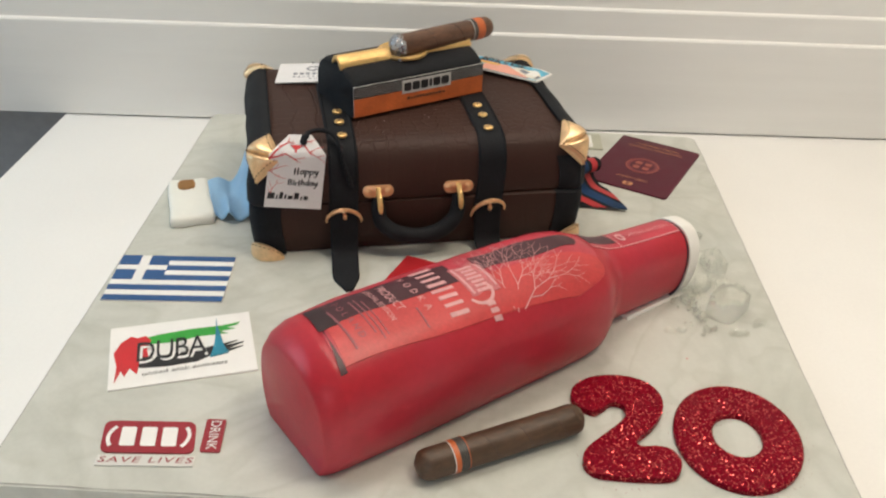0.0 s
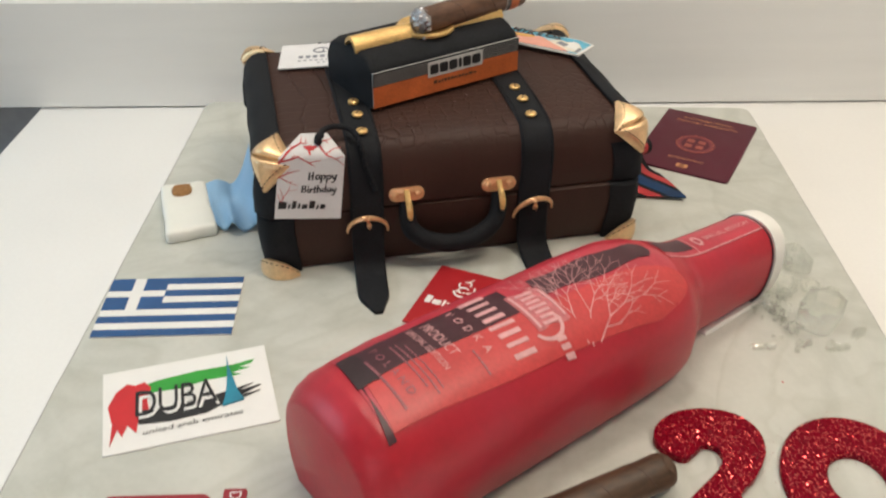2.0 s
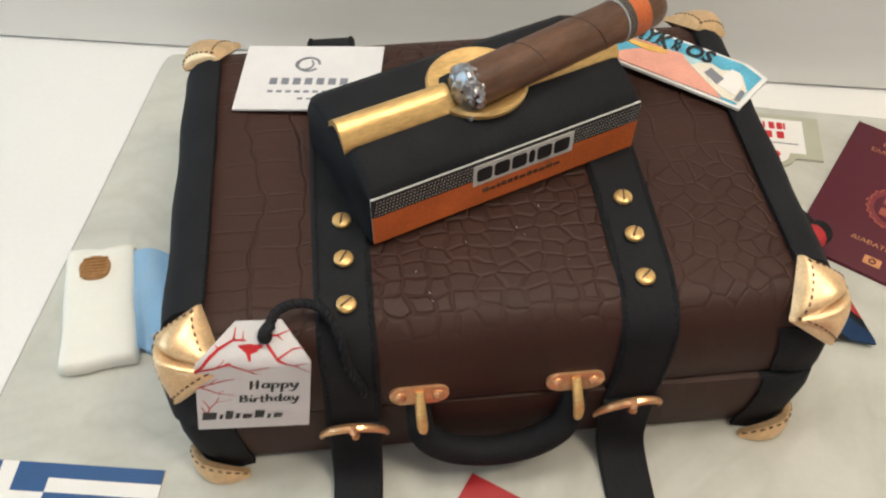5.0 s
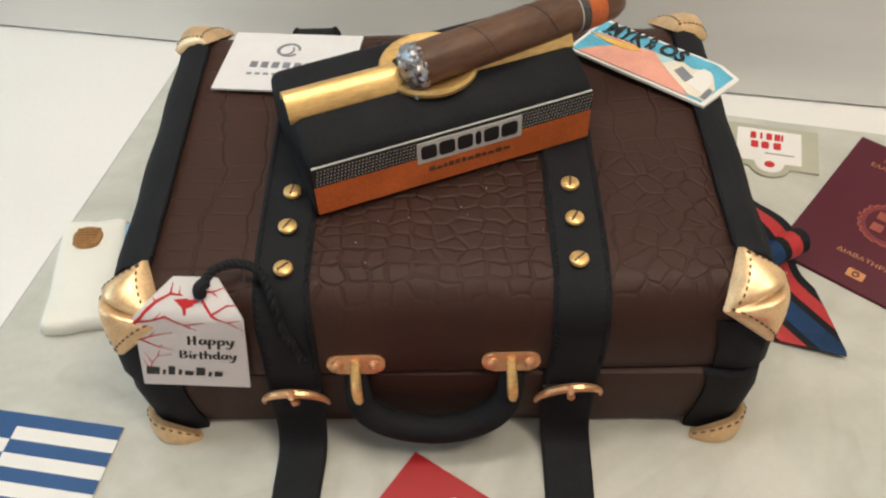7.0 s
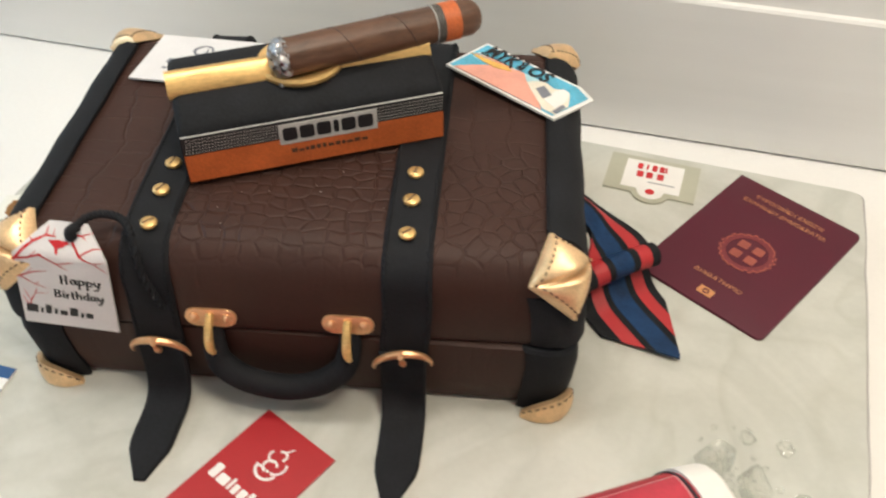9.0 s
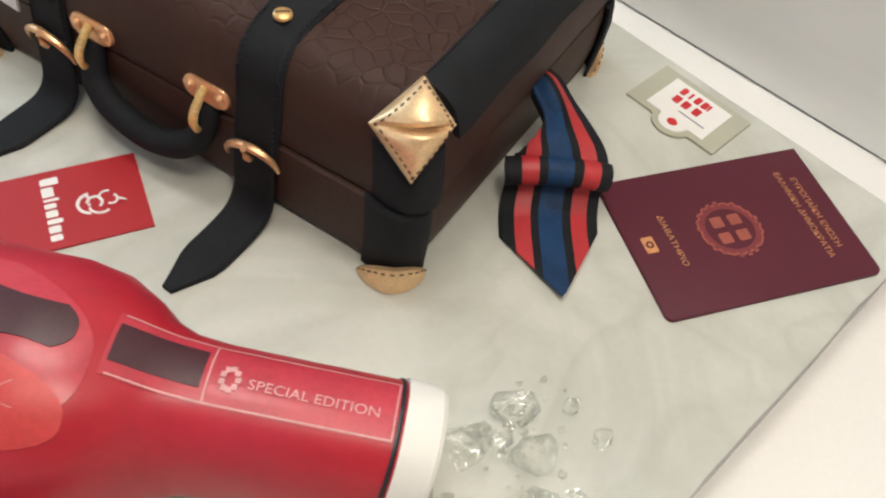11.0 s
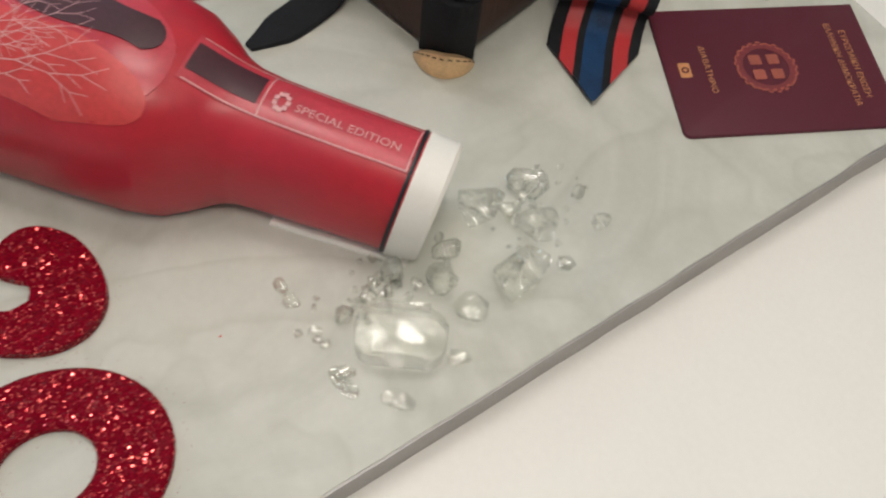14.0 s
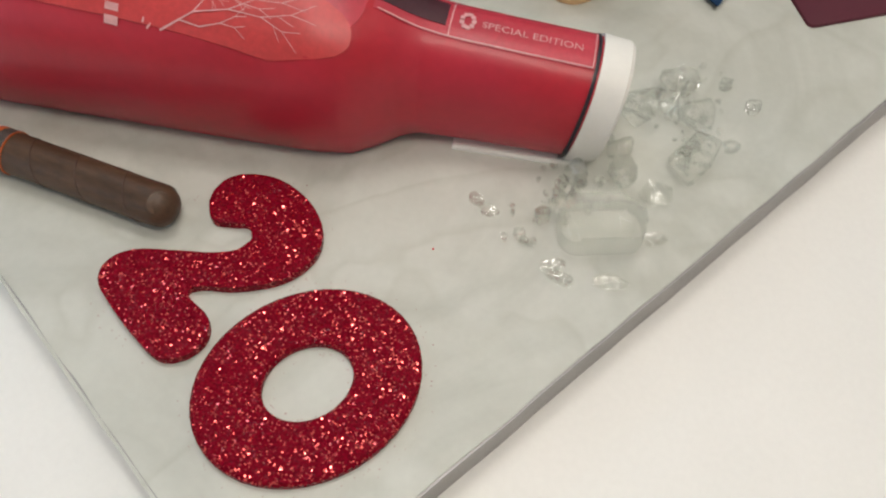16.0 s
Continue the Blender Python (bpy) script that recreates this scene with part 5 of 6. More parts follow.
# straps, buckles, studs
SECT = [(-0.0125, -0.0008), (-0.0125, 0.0010), (-0.0112, 0.0020), (0.0112, 0.0020), (0.0125, 0.0010), (0.0125, -0.0008)]
for su, tail in ((-0.0660, [(-0.0670, -0.0050, 0.036), (-0.0672, -0.0062, 0.022), (-0.0675, -0.0090, 0.010), (-0.0680, -0.0180, 0.0030), (-0.0695, -0.0400, 0.0010), (-0.0692, -0.0630, 0.0004)]),
                 (0.0630, [(0.0602, -0.0050, 0.036), (0.0600, -0.0062, 0.022), (0.0600, -0.0090, 0.010), (0.0605, -0.0190, 0.0030), (0.0600, -0.0440, 0.0010), (0.0580, -0.0690, 0.0004)])):
    lean_in = 0.0028 if su > 0 else 0.0010   # the straps lean towards the middle below the seam
    over = [(su, 0.2040, 0.012), (su, 0.2035, 0.070), (su, 0.2005, 0.0890), (su, 0.1935, 0.1000), (su, 0.1830, 0.1042), (su, 0.150, 0.1038), (su, 0.097, 0.1040), (su, 0.045, 0.1034), (su, 0.0180, 0.1008),
            (su, 0.0060, 0.0945), (su, 0.0005, 0.084), (su, -0.0008, 0.070), (su - lean_in * 0.4, -0.0022, 0.056), (su - lean_in * 0.8, -0.0030, 0.046), (su - lean_in, -0.0035, 0.036)]
    path = smooth_path(over, 4)
    st = part("strap", sweep(path, SECT, Vector((-1, 0, 0))), BLACK, case, "black fondant strap over the case")
    for off in (-0.0106, 0.0106):
        line = [p + Vector((off, 0, 0)) for p in path]
        outw = []
        for i, p in enumerate(line):
            d = (path[min(i + 1, len(path) - 1)] - path[max(i - 1, 0)]).normalized()
            outw.append(p + Vector((-1, 0, 0)).cross(d).normalized() * 0.0020)
        stitches = []
        for p, q in zip(outw, outw[1:]):
            m_ = max(2, int((q - p).length / 0.0011))
            stitches += [p.lerp(q, k / m_) + Vector((0.0005 * (1 if k % 2 else -1), 0, 0)) for k in range(m_)]
        part("strap_seam", tube(stitches, 0.0007, 5, Vector((0, 0.3, 1))), BLACK, st, "raised black stitches")
    tp = smooth_path([(su - lean_in, -0.0060, 0.044)] + tail, 4)
    wid = []
    for i in range(len(tp)):
        k = i / (len(tp) - 1)
        wid.append((1.0 - 0.08 * k if k < 0.86 else max(0.22, (0.93 - (k - 0.86) * 5.0)), 1))
    part("strap_tail", sweep(tp, [(x * 0.98, y) for x, y in SECT], Vector((-1, 0, 0)), wid), BLACK, case, "loose black strap end on the board")
    bx = su - lean_in - 0.0002
    tilt = 0.0008 if su < 0 else -0.0026
    arch = [Vector((bx + 0.0150 * math.cos(radians(a)), -0.0064 - 0.0030 * math.sin(radians(a)), 0.0350 + 0.0122 * math.sin(radians(a)) - tilt * math.cos(radians(a)))) for a in range(-6, 187, 12)]
    thick = [math.sin(math.pi * i / (len(arch) - 1)) for i in range(len(arch))]
    bk = part("buckle", tube(arch, 0.0018, 8, None, [(0.50 + 0.75 * k, 0.55 + 0.6 * k) for k in thick]), COPPER, case, "gold arched buckle")
    part("prong", tube([Vector((bx, -0.0090, 0.0488)), Vector((bx, -0.0112, 0.0465)), Vector((bx + 0.0006, -0.0108, 0.0420)), Vector((bx + 0.0008, -0.0090, 0.0392))], 0.0019, 8), COPPER, bk)
    for sv in (0.0190, 0.0405, 0.0620) if su > 0 else (0.0175, 0.0395, 0.0610):
        stud = part("stud", lathe([(0.0039, 0.0), (0.0043, 0.0008), (0.0041, 0.0018), (0.0034, 0.0024), (0.0018, 0.0027), (0, 0.0027)], 18), BARGOLD, case, "round gold stud", at2(su * 0.985, sv, 0.1036 if sv < 0.03 else 0.1062, 25 + sv * 900))
        # No groove is cut; its shade is drawn as a dark bar.
        part("slot", box(0.0060, 0.0009, 0.0008, 0, 1, (0, 0, 0.0021)), STITCH, stud, "dark bar for the shade in the stud's slot")

# lock plates and hooks
for su in (-0.0370, 0.0330):
    plate = part("lock_plate", prism(round_rect(0.0265, 0.0105, 0.0050, 6), 0, 0.0026, 0.0008, 2), COPPER, case, "copper-gold lock plate", at2(su, -0.0012, 0.0600) @ pose(0, 0, 0, 78, 0, 0))
    for rx in (-0.0085, 0.0085):
        part("rivet", lathe([(0.0030, 0.0), (0.0028, 0.0010), (0.0015, 0.0018), (0, 0.0020)], 12), COPPER, plate, m=at2(rx, 0, 0.0025))
    hook = [(0, 0.0030, 0.0028), (0, -0.002, 0.0066), (0.0002, -0.0065, 0.0096), (0.0004, -0.0115, 0.0106), (0.0006, -0.0155, 0.0094), (0.0010, -0.0178, 0.0076)]
    part("hook", tube(smooth_path(hook, 4), 0.0021, 8, Vector((1, 0, 0)), [(1.0 + 0.18 * math.sin(math.pi * k / 20) - 0.025 * max(0, k - 12), 0.85) for k in range(21)]), BARGOLD, plate, "bright gold hook")

# handle
hp = smooth_path([(-0.0372, -0.0010, 0.0530), (-0.0374, -0.0050, 0.0450), (-0.0352, -0.0092, 0.0335), (-0.0245, -0.0120, 0.0245), (-0.0090, -0.0130, 0.0198), (0.0050, -0.0130, 0.0198),
                  (0.0190, -0.0120, 0.0245), (0.0296, -0.0092, 0.0335), (0.0332, -0.0050, 0.0450), (0.0330, -0.0010, 0.0530)], 4)
grip = [0.74 + 0.26 * min(1.0, math.sin(math.pi * i / (len(hp) - 1)) * 1.35) for i in range(len(hp))]
part("handle", tube(hp, 0.0070, 14, None, [(k, k) for k in grip]), BLACK, case, "thick black carrying handle")

# ---- luggage tag ----
tag = thing("luggage_tag", CASE @ at2(0, 0, 0.0022), "white paper gift tag with red branches, on a black cord", "tag")
TAG = [(-0.1338, -0.0052, 0.0515), (-0.0866, -0.0044, 0.0452), (-0.0805, -0.0034, 0.0950), (-0.0905, 0.0060, 0.1085), (-0.1095, 0.0070, 0.1098), (-0.1262, -0.0028, 0.0985)]


def tag_place(a, b, off=0.0):
    """a across 0..1, b up 0..1, on the tag's gently bent face."""
    lo = Vector(TAG[0]).lerp(Vector(TAG[1]), a)
    mid = Vector(TAG[5]).lerp(Vector(TAG[2]), a)
    hi = mid + Vector((0.0035, 0.0125, 0.0112))
    k = b / 0.80
    p = lo.lerp(mid, min(k, 1.0)) if k <= 1 else mid.lerp(hi, (b - 0.80) / 0.20)
    nrm = Vector((-0.05, -1, 0.10)).lerp(Vector((-0.05, -0.75, 0.65)), max(0, min(1, (b - 0.70) / 0.2))).normalized()
    return p + nrm * off, nrm


def tag_paper(u, v):
    a0, a1 = 0.0, 1.0
    if v > 0.8:
        k = (v - 0.8) / 0.2
        a0, a1 = 0.30 * k, 1 - 0.30 * k
    return tag_place(a0 + (a1 - a0) * u, v, 0.0014)


part("paper", grid_sheet(tag_paper, 8, 20, 0.0012), TAGPAPER, tag, smooth=60)


def on_tag(bm, a0, b0, off=0.0017):
    """Lays flat print (metres) on the tag about the point a0, b0."""
    w, h = 0.0475, 0.0610
    for v in bm.verts:
        v.co = tag_place(a0 + v.co.x / w, b0 + v.co.y / h, off)[0]
    return bm


PEN = {"H": (0.95, [[(0.10, 1.55), (0.05, 0.0)], [(0.62, 1.65), (0.55, 0.02)], [(0.08, 0.78), (0.72, 0.90)]]),
       "B": (0.90, [[(0.12, 1.50), (0.06, 0.0)], [(0.02, 1.45), (0.50, 1.48), (0.60, 1.15), (0.42, 0.85), (0.12, 0.78), (0.52, 0.72), (0.66, 0.38), (0.42, 0.04), (0.04, 0.02)]]),
       "a": (0.80, [[(0.55, 0.85), (0.25, 0.92), (0.06, 0.45), (0.22, 0.05), (0.48, 0.30), (0.58, 0.90), (0.56, 0.20), (0.74, 0.06)]]),
       "p": (0.78, [[(0.10, 0.90), (0.04, -0.70)], [(0.08, 0.70), (0.36, 0.95), (0.58, 0.62), (0.40, 0.12), (0.08, 0.14)]]),
       "y": (0.80, [[(0.06, 0.92), (0.18, 0.25), (0.42, 0.28), (0.58, 0.92)], [(0.62, 0.95), (0.46, 0.05), (0.22, -0.60), (-0.06, -0.58)]]),
       "i": (0.38, [[(0.12, 0.85), (0.12, 0.10), (0.26, 0.02)], [(0.12, 1.25), (0.22, 1.38)]]),
       "r": (0.58, [[(0.10, 0.90), (0.08, 0.02)], [(0.10, 0.55), (0.30, 0.88), (0.52, 0.86)]]),
       "t": (0.55, [[(0.20, 1.45), (0.16, 0.12), (0.38, 0.04)], [(0.00, 0.95), (0.48, 1.00)]]),
       "h": (0.78, [[(0.12, 1.60), (0.06, 0.0)], [(0.08, 0.55), (0.34, 0.92), (0.52, 0.70), (0.52, 0.02)]]),
       "d": (0.82, [[(0.54, 0.80), (0.22, 0.88), (0.06, 0.42), (0.24, 0.04), (0.52, 0.30)], [(0.60, 1.60), (0.56, 0.10), (0.72, 0.04)]])}


def handwritten(text, height, seed):
    """Brush strokes for a word, one bmesh; height: of a small letter, in metres."""
    rngw = random.Random(seed)
    quads, x = [], 0.0
    for ch in text:
        wide, strokes = PEN[ch]
        lift = rngw.uniform(-0.08, 0.08)
        for st in strokes:
            q = smooth_path([((x + a) * height, (b + lift) * height, 0) for a, b in st], 4) if len(st) > 2 else [Vector(((x + a) * height, (b + lift) * height, 0)) for a, b in st]
            for p0, p1 in zip(q, q[1:]):
                d = (p1 - p0).normalized()
                w = height * (0.068 + 0.052 * abs(d.y))
                side = Vector((-d.y, d.x, 0)) * w
                p0, p1 = p0 - d * w * 0.5, p1 + d * w * 0.5
                quads.append([(p0.x + side.x, p0.y + side.y), (p0.x - side.x, p0.y - side.y), (p1.x - side.x, p1.y - side.y), (p1.x + side.x, p1.y + side.y)])
        x += wide
    half = x * height / 2
    bm = quads_bm([[(1.08 * (a - half), 0.80 * b) for a, b in q] for q in quads])
    for i, f in enumerate(bm.faces):      # strokes that cross lie one above the other
        for v in f.verts:
            v.co.z = 0.000004 * (i % 40)
    return bm


def on_tag_raised(bm, a0, b0):
    w, h = 0.0475, 0.0610
    for v in bm.verts:
        v.co = tag_place(a0 + v.co.x / w, b0 + v.co.y / h, 0.0016 + v.co.z)[0]
    return bm


part("word", on_tag_raised(handwritten("Happy", 0.0047, 1), 0.69, 0.515), INKBLACK, tag, "handwritten black word")
part("word", on_tag_raised(handwritten("Birthday", 0.0042, 2), 0.645, 0.350), INKBLACK, tag, "handwritten black word")
rng = random.Random(5)
x = -0.0172
for w, h in ((0.0058, 0.0072), (0.0013, 0.0048), (0.0030, 0.0078), (0.0016, 0.0052), (0.0038, 0.0044), (0.0040, 0.0074), (0.0014, 0.0046), (0.0036, 0.0046)):
    lo = rng.uniform(-0.0004, 0.0004)
    part("name_bar", on_tag(quads_bm([[(x, lo - 0.0020), (x + w, lo - 0.0018), (x + w + 0.0006, lo + h * 0.85 - 0.0024), (x + 0.0006, lo + h * 0.85 - 0.0020)]]), 0.40, 0.165), INKBLACK, tag)
    x += w + 0.0013
# branches, as runs of (across, up) on the paper, thick at the root
TWIGS = [(2.4, [(0.0, 0.73), (0.11, 0.83), (0.19, 0.875), (0.31, 0.915), (0.42, 0.91)]), (1.4, [(0.31, 0.915), (0.315, 0.975)]), (1.0, [(0.19, 0.875), (0.15, 0.895)]), (1.0, [(0.39, 0.91), (0.385, 0.955)]),
         (2.0, [(0.0, 0.745), (0.15, 0.765), (0.29, 0.805), (0.46, 0.73), (0.64, 0.76)]), (1.0, [(0.17, 0.77), (0.25, 0.825)]), (1.0, [(0.34, 0.78), (0.57, 0.68)]), (0.9, [(0.46, 0.73), (0.52, 0.69)]),
         (1.4, [(0.0, 0.545), (0.12, 0.59), (0.25, 0.63), (0.34, 0.645)]), (1.0, [(0.05, 0.55), (0.19, 0.475), (0.34, 0.44)]), (0.9, [(0.12, 0.59), (0.19, 0.665)]), (0.8, [(0.19, 0.475), (0.24, 0.51)]),
         (1.0, [(0.06, 0.15), (0.11, 0.28), (0.17, 0.365), (0.31, 0.39)]), (0.8, [(0.08, 0.20), (0.03, 0.33)]), (0.8, [(0.11, 0.28), (0.05, 0.41)]), (0.7, [(0.17, 0.365), (0.20, 0.44)]),
         (1.5, [(0.60, 0.89), (0.71, 0.815), (0.86, 0.77), (1.0, 0.69)]), (1.1, [(0.71, 0.82), (0.83, 0.865), (0.93, 0.87)]), (1.0, [(0.86, 0.77), (0.98, 0.795)]), (1.3, [(0.58, 0.93), (0.68, 0.93), (0.79, 0.955)]), (0.8, [(0.68, 0.93), (0.74, 0.905)])]
for w0, run in TWIGS:
    quads = []
    for k, ((a0, b0), (a1, b1)) in enumerate(zip(run, run[1:])):
        dx, dy = (a1 - a0) * 0.0475, (b1 - b0) * 0.0565
        d = math.hypot(dx, dy)
        w1, w2 = (w0 * 0.00035 * (1 - 0.75 * j / (len(run) - 1)) for j in (k, k + 1))
        px, py = -dy / d, dx / d
        x0, y0, x1, y1 = a0 * 0.0475, b0 * 0.0610, a1 * 0.0475, b1 * 0.0610
        quads.append([(x0 + px * w1, y0 + py * w1), (x0 - px * w1, y0 - py * w1), (x1 - px * w2, y1 - py * w2), (x1 + px * w2, y1 + py * w2)])
    bm = quads_bm(quads)
    bmesh.ops.subdivide_edges(bm, edges=list(bm.edges), cuts=2, use_grid_fill=True)
    part("red_branch", on_tag(bm, 0.0, 0.0), INKRED, tag)
part("bird_mark", on_tag(quads_bm([[(-0.0050, 0.0010), (0.0000, -0.0018), (0.0040, -0.0008), (0.0010, 0.0014)], [(0.002, -0.001), (0.0060, 0.0004), (0.0045, 0.0012), (0.001, 0.0010)], [(-0.001, -0.0012), (0.0005, -0.0036), (0.0014, -0.0034), (0.0008, -0.001)]]), 0.45, 0.872), INKRED, tag)
eye, eye_n = tag_place(0.575, 0.925, 0.0020)
# The hole is not cut: a black disc stands for the dark inside it.
part("hole_disc", moved(lathe([(0, 0.0), (0.0030, 0.0), (0.0030, 0.0006), (0, 0.0006)], 14), Matrix.Translation(eye) @ eye_n.to_track_quat('Z', 'Y').to_matrix().to_4x4()), BLACK, tag, "black disc in place of the dark cord hole")
e0 = eye + eye_n * 0.0012
cord = smooth_path([tuple(e0), tuple(e0 + Vector((0.0022, 0.0032, 0.0026))), (-0.0930, 0.0120, 0.1085), (-0.0870, 0.0150, 0.1090), (-0.0800, 0.0150, 0.1085), (-0.0745, 0.0125, 0.1075),
                    (-0.0708, 0.0080, 0.1050), (-0.0680, 0.0020, 0.0980), (-0.0660, -0.0020, 0.0850), (-0.0625, -0.0035, 0.0740), (-0.0600, -0.0040, 0.0640)], 4)
cord = smooth_path([tuple(p) for p in cord], 5)
for ph in (0.0, math.pi):
    strand = []
    for i, p in enumerate(cord):
        d = (cord[min(i + 1, len(cord) - 1)] - cord[max(i - 1, 0)]).normalized()
        a_ = d.cross(Vector((0.3, 0.2, 1))).normalized()
        b_ = d.cross(a_)
        strand.append(p + (a_ * math.cos(i * 0.42 + ph) + b_ * math.sin(i * 0.42 + ph)) * 0.0008)
    part("cord_strand", tube(strand, 0.0014, 7), BLACK, tag, "twisted black fondant cord")
part("cord_knot", tube(smooth_path([tuple(e0 - Vector((0, 0, 0.0015))), tuple(e0 + Vector((0.0002, 0.001, 0.002))), tuple(e0 + Vector((0.0030, 0.0040, 0.0030)))], 4), 0.0026, 8), BLACK, tag)


# ---- stickers on the lid ----
hotel = thing("hotel_card", CASE @ pose(-0.0772, 0.1579, 0.1062, 0.5, -3.0, -9.8), "white card with a grey ring mark and lettering bars", "card")
part("paper", prism([(-0.0352, -0.0242), (0.0362, -0.0236), (0.0356, 0.0240), (-0.0360, 0.0238)], 0, 0.0012), TAGPAPER, hotel)
part("ring_mark", prism(arc_band(-0.002, 0.0095, 0.0050, 0.0064, 0, 320, 18, 0.9), 0.0010, 0.0015), INKGREY, hotel)
part("ring_mark", prism(arc_band(-0.004, 0.0095, 0.0040, 0.0050, 90, 400, 18, 0.9), 0.0010, 0.0015), INKGREY, hotel)
for i in range(7):
    part("letter_bar", prism(rect(-0.0200 + 0.0060 * i, -0.0058, -0.0162 + 0.0060 * i, -0.0012), 0.0010, 0.0015), INKGREY, hotel)
for i in range(9):
    part("letter_bar", prism(rect(-0.020 + 0.0046 * i, -0.0118, -0.0172 + 0.0046 * i, -0.0103), 0.0010, 0.0014), INKGREY, hotel)
for i in range(4):
    part("letter_bar", prism(rect(-0.004 + 0.0046 * i, -0.0168, -0.0012 + 0.0046 * i, -0.0156), 0.0010, 0.0014), INKGREY, hotel)

isle = thing("island_card", CASE @ pose(0.1146, 0.1503, 0.1056, -3.0, 2.5, -35.2), "postcard sticker with MYKONOS, pink pelican and white windmill", "card")
iw, ih = 0.084, 0.0375
card_pts = [(-iw / 2, -ih / 2 + 0.001), (iw / 2 - 0.006, -ih / 2), (iw / 2, ih / 2 - 0.006), (iw / 2 - 0.012, ih / 2), (-iw / 2 + 0.003, ih / 2)]
part("paper", prism(card_pts, 0, 0.0014), PAPER, isle)
sky_pts = [(x * 0.945 - 0.0005, y * 0.90) for x, y in card_pts]
part("sky", prism(sky_pts, 0.0012, 0.0017), SKYBLUE, isle)
part("sky_haze", prism([(-0.036, 0.000), (0.030, -0.002), (0.030, 0.004), (0.012, 0.0075), (-0.012, 0.0070), (-0.036, 0.0065)], 0.0016, 0.0018), PALEBLUE, isle, "pale sky near the horizon")
pel = smooth_path([(-0.0370, -0.0165, 0), (-0.030, -0.008, 0), (-0.020, 0.001, 0), (-0.009, 0.0055, 0), (-0.003, 0.0065, 0), (0.002, 0.002, 0), (0.009, -0.004, 0), (0.019, -0.0105, 0), (0.026, -0.0168, 0)], 4)
part("pelican", prism([(p.x, p.y) for p in pel], 0.0017, 0.0021), SALMON, isle, "pink pelican shape")
part("beak", prism([(-0.039, 0.0020), (-0.028, -0.0005), (-0.018, -0.0012), (-0.009, 0.0025), (-0.013, 0.0048), (-0.026, 0.0030)], 0.0020, 0.0024), BEAK, isle, "yellow beak")
part("beak_top", prism([(-0.036, 0.0034), (-0.014, 0.0046), (-0.010, 0.0062), (-0.024, 0.0052)], 0.0020, 0.0025), SALMON, isle)
part("white_house", prism([(0.004, 0.000), (0.012, -0.006), (0.026, -0.0155), (0.034, -0.0155), (0.0355, -0.004), (0.030, 0.0065), (0.025, 0.0085), (0.019, 0.005), (0.013, 0.0075), (0.007, 0.0045)], 0.0018, 0.0022), CREAM, isle, "white house by the sea")
part("windmill", prism([(0.0215, -0.008), (0.0315, -0.011), (0.0320, 0.000), (0.0285, 0.0078), (0.0240, 0.0086), (0.0215, 0.003)], 0.0021, 0.0024), PAPER, isle, "white windmill shape")
part("roof", prism([(0.012, -0.002), (0.0205, -0.0075), (0.0225, -0.0015), (0.0140, 0.0035)], 0.0022, 0.0026), INKGREY, isle)
part("doorway", prism([(0.0315, -0.0145), (0.0345, -0.0145), (0.0350, -0.006), (0.0325, -0.005)], 0.0022, 0.0025), INKGREY, isle)
for text, size, wid_, x, y in (("MYK", 0.0145, 0.0220, -0.0225, 0.0118), ("O", 0.0070, 0.0042, -0.0078, 0.0148), ("N", 0.0070, 0.0042, -0.0074, 0.0090), ("OS", 0.0145, 0.0150, 0.0050, 0.0114)):
    bm = moved(lettering(text, size, wid_, 0.05, bold=0.00055), at2(x, y, 0.0024, -3))
    part("word", bm, INKBLACK, isle, "bold black letters")
for i in range(7):
    part("print_bar", prism(rect(-0.034 + 0.0034 * i, 0.0058 - 0.0001 * i, -0.0316 + 0.0034 * i, 0.0068 - 0.0001 * i), 0.0017, 0.0026), INKBLACK, isle)

# ---- cigar box on the lid ----
CB = at2(-0.0545, 0.0515, 0.1062, 35.2)
cbox = thing("cigar_box", CB, "black fondant cigar box with orange label and gold inlay", "box")
LB = 0.1345
prof = [(0.0, 0.0), (0.0, 0.0284), (0.0030, 0.0322), (0.0130, 0.0372), (0.0260, 0.0405), (0.0400, 0.0408), (0.0560, 0.0385), (0.0650, 0.0325), (0.0695, 0.0240), (0.0705, 0.0)]
bm = bmesh.new()
rings = []
for i, (e, k) in enumerate(((-0.0005, 0.90), (0.0010, 0.97), (0.0040, 1.0), (0.045, 1.01), (0.09, 1.01), (LB - 0.004, 1.0), (LB - 0.001, 0.97), (LB + 0.0005, 0.90))):
    rings.append([bm.verts.new((e, 0.0325 + (f - 0.0325) * (0.98 + 0.02 * (k - 0.9) / 0.1), z * (k if z > 0.02 else 1))) for f, z in prof])
for a, b in zip(rings, rings[1:]):
    for i in range(len(prof)):
        j = (i + 1) % len(prof)
        bm.faces.new((a[i], a[j], b[j], b[i]))
bm.faces.new(rings[0])
bm.faces.new(rings[-1][::-1])
part("body", bm, BLACK, cbox, "black rounded box body", smooth=50)


def front(x0, z0, x1, z1, y0, y1):
    return box(x1 - x0, y1 - y0, z1 - z0, 0, 1, ((x0 + x1) / 2, (y0 + y1) / 2, z0))


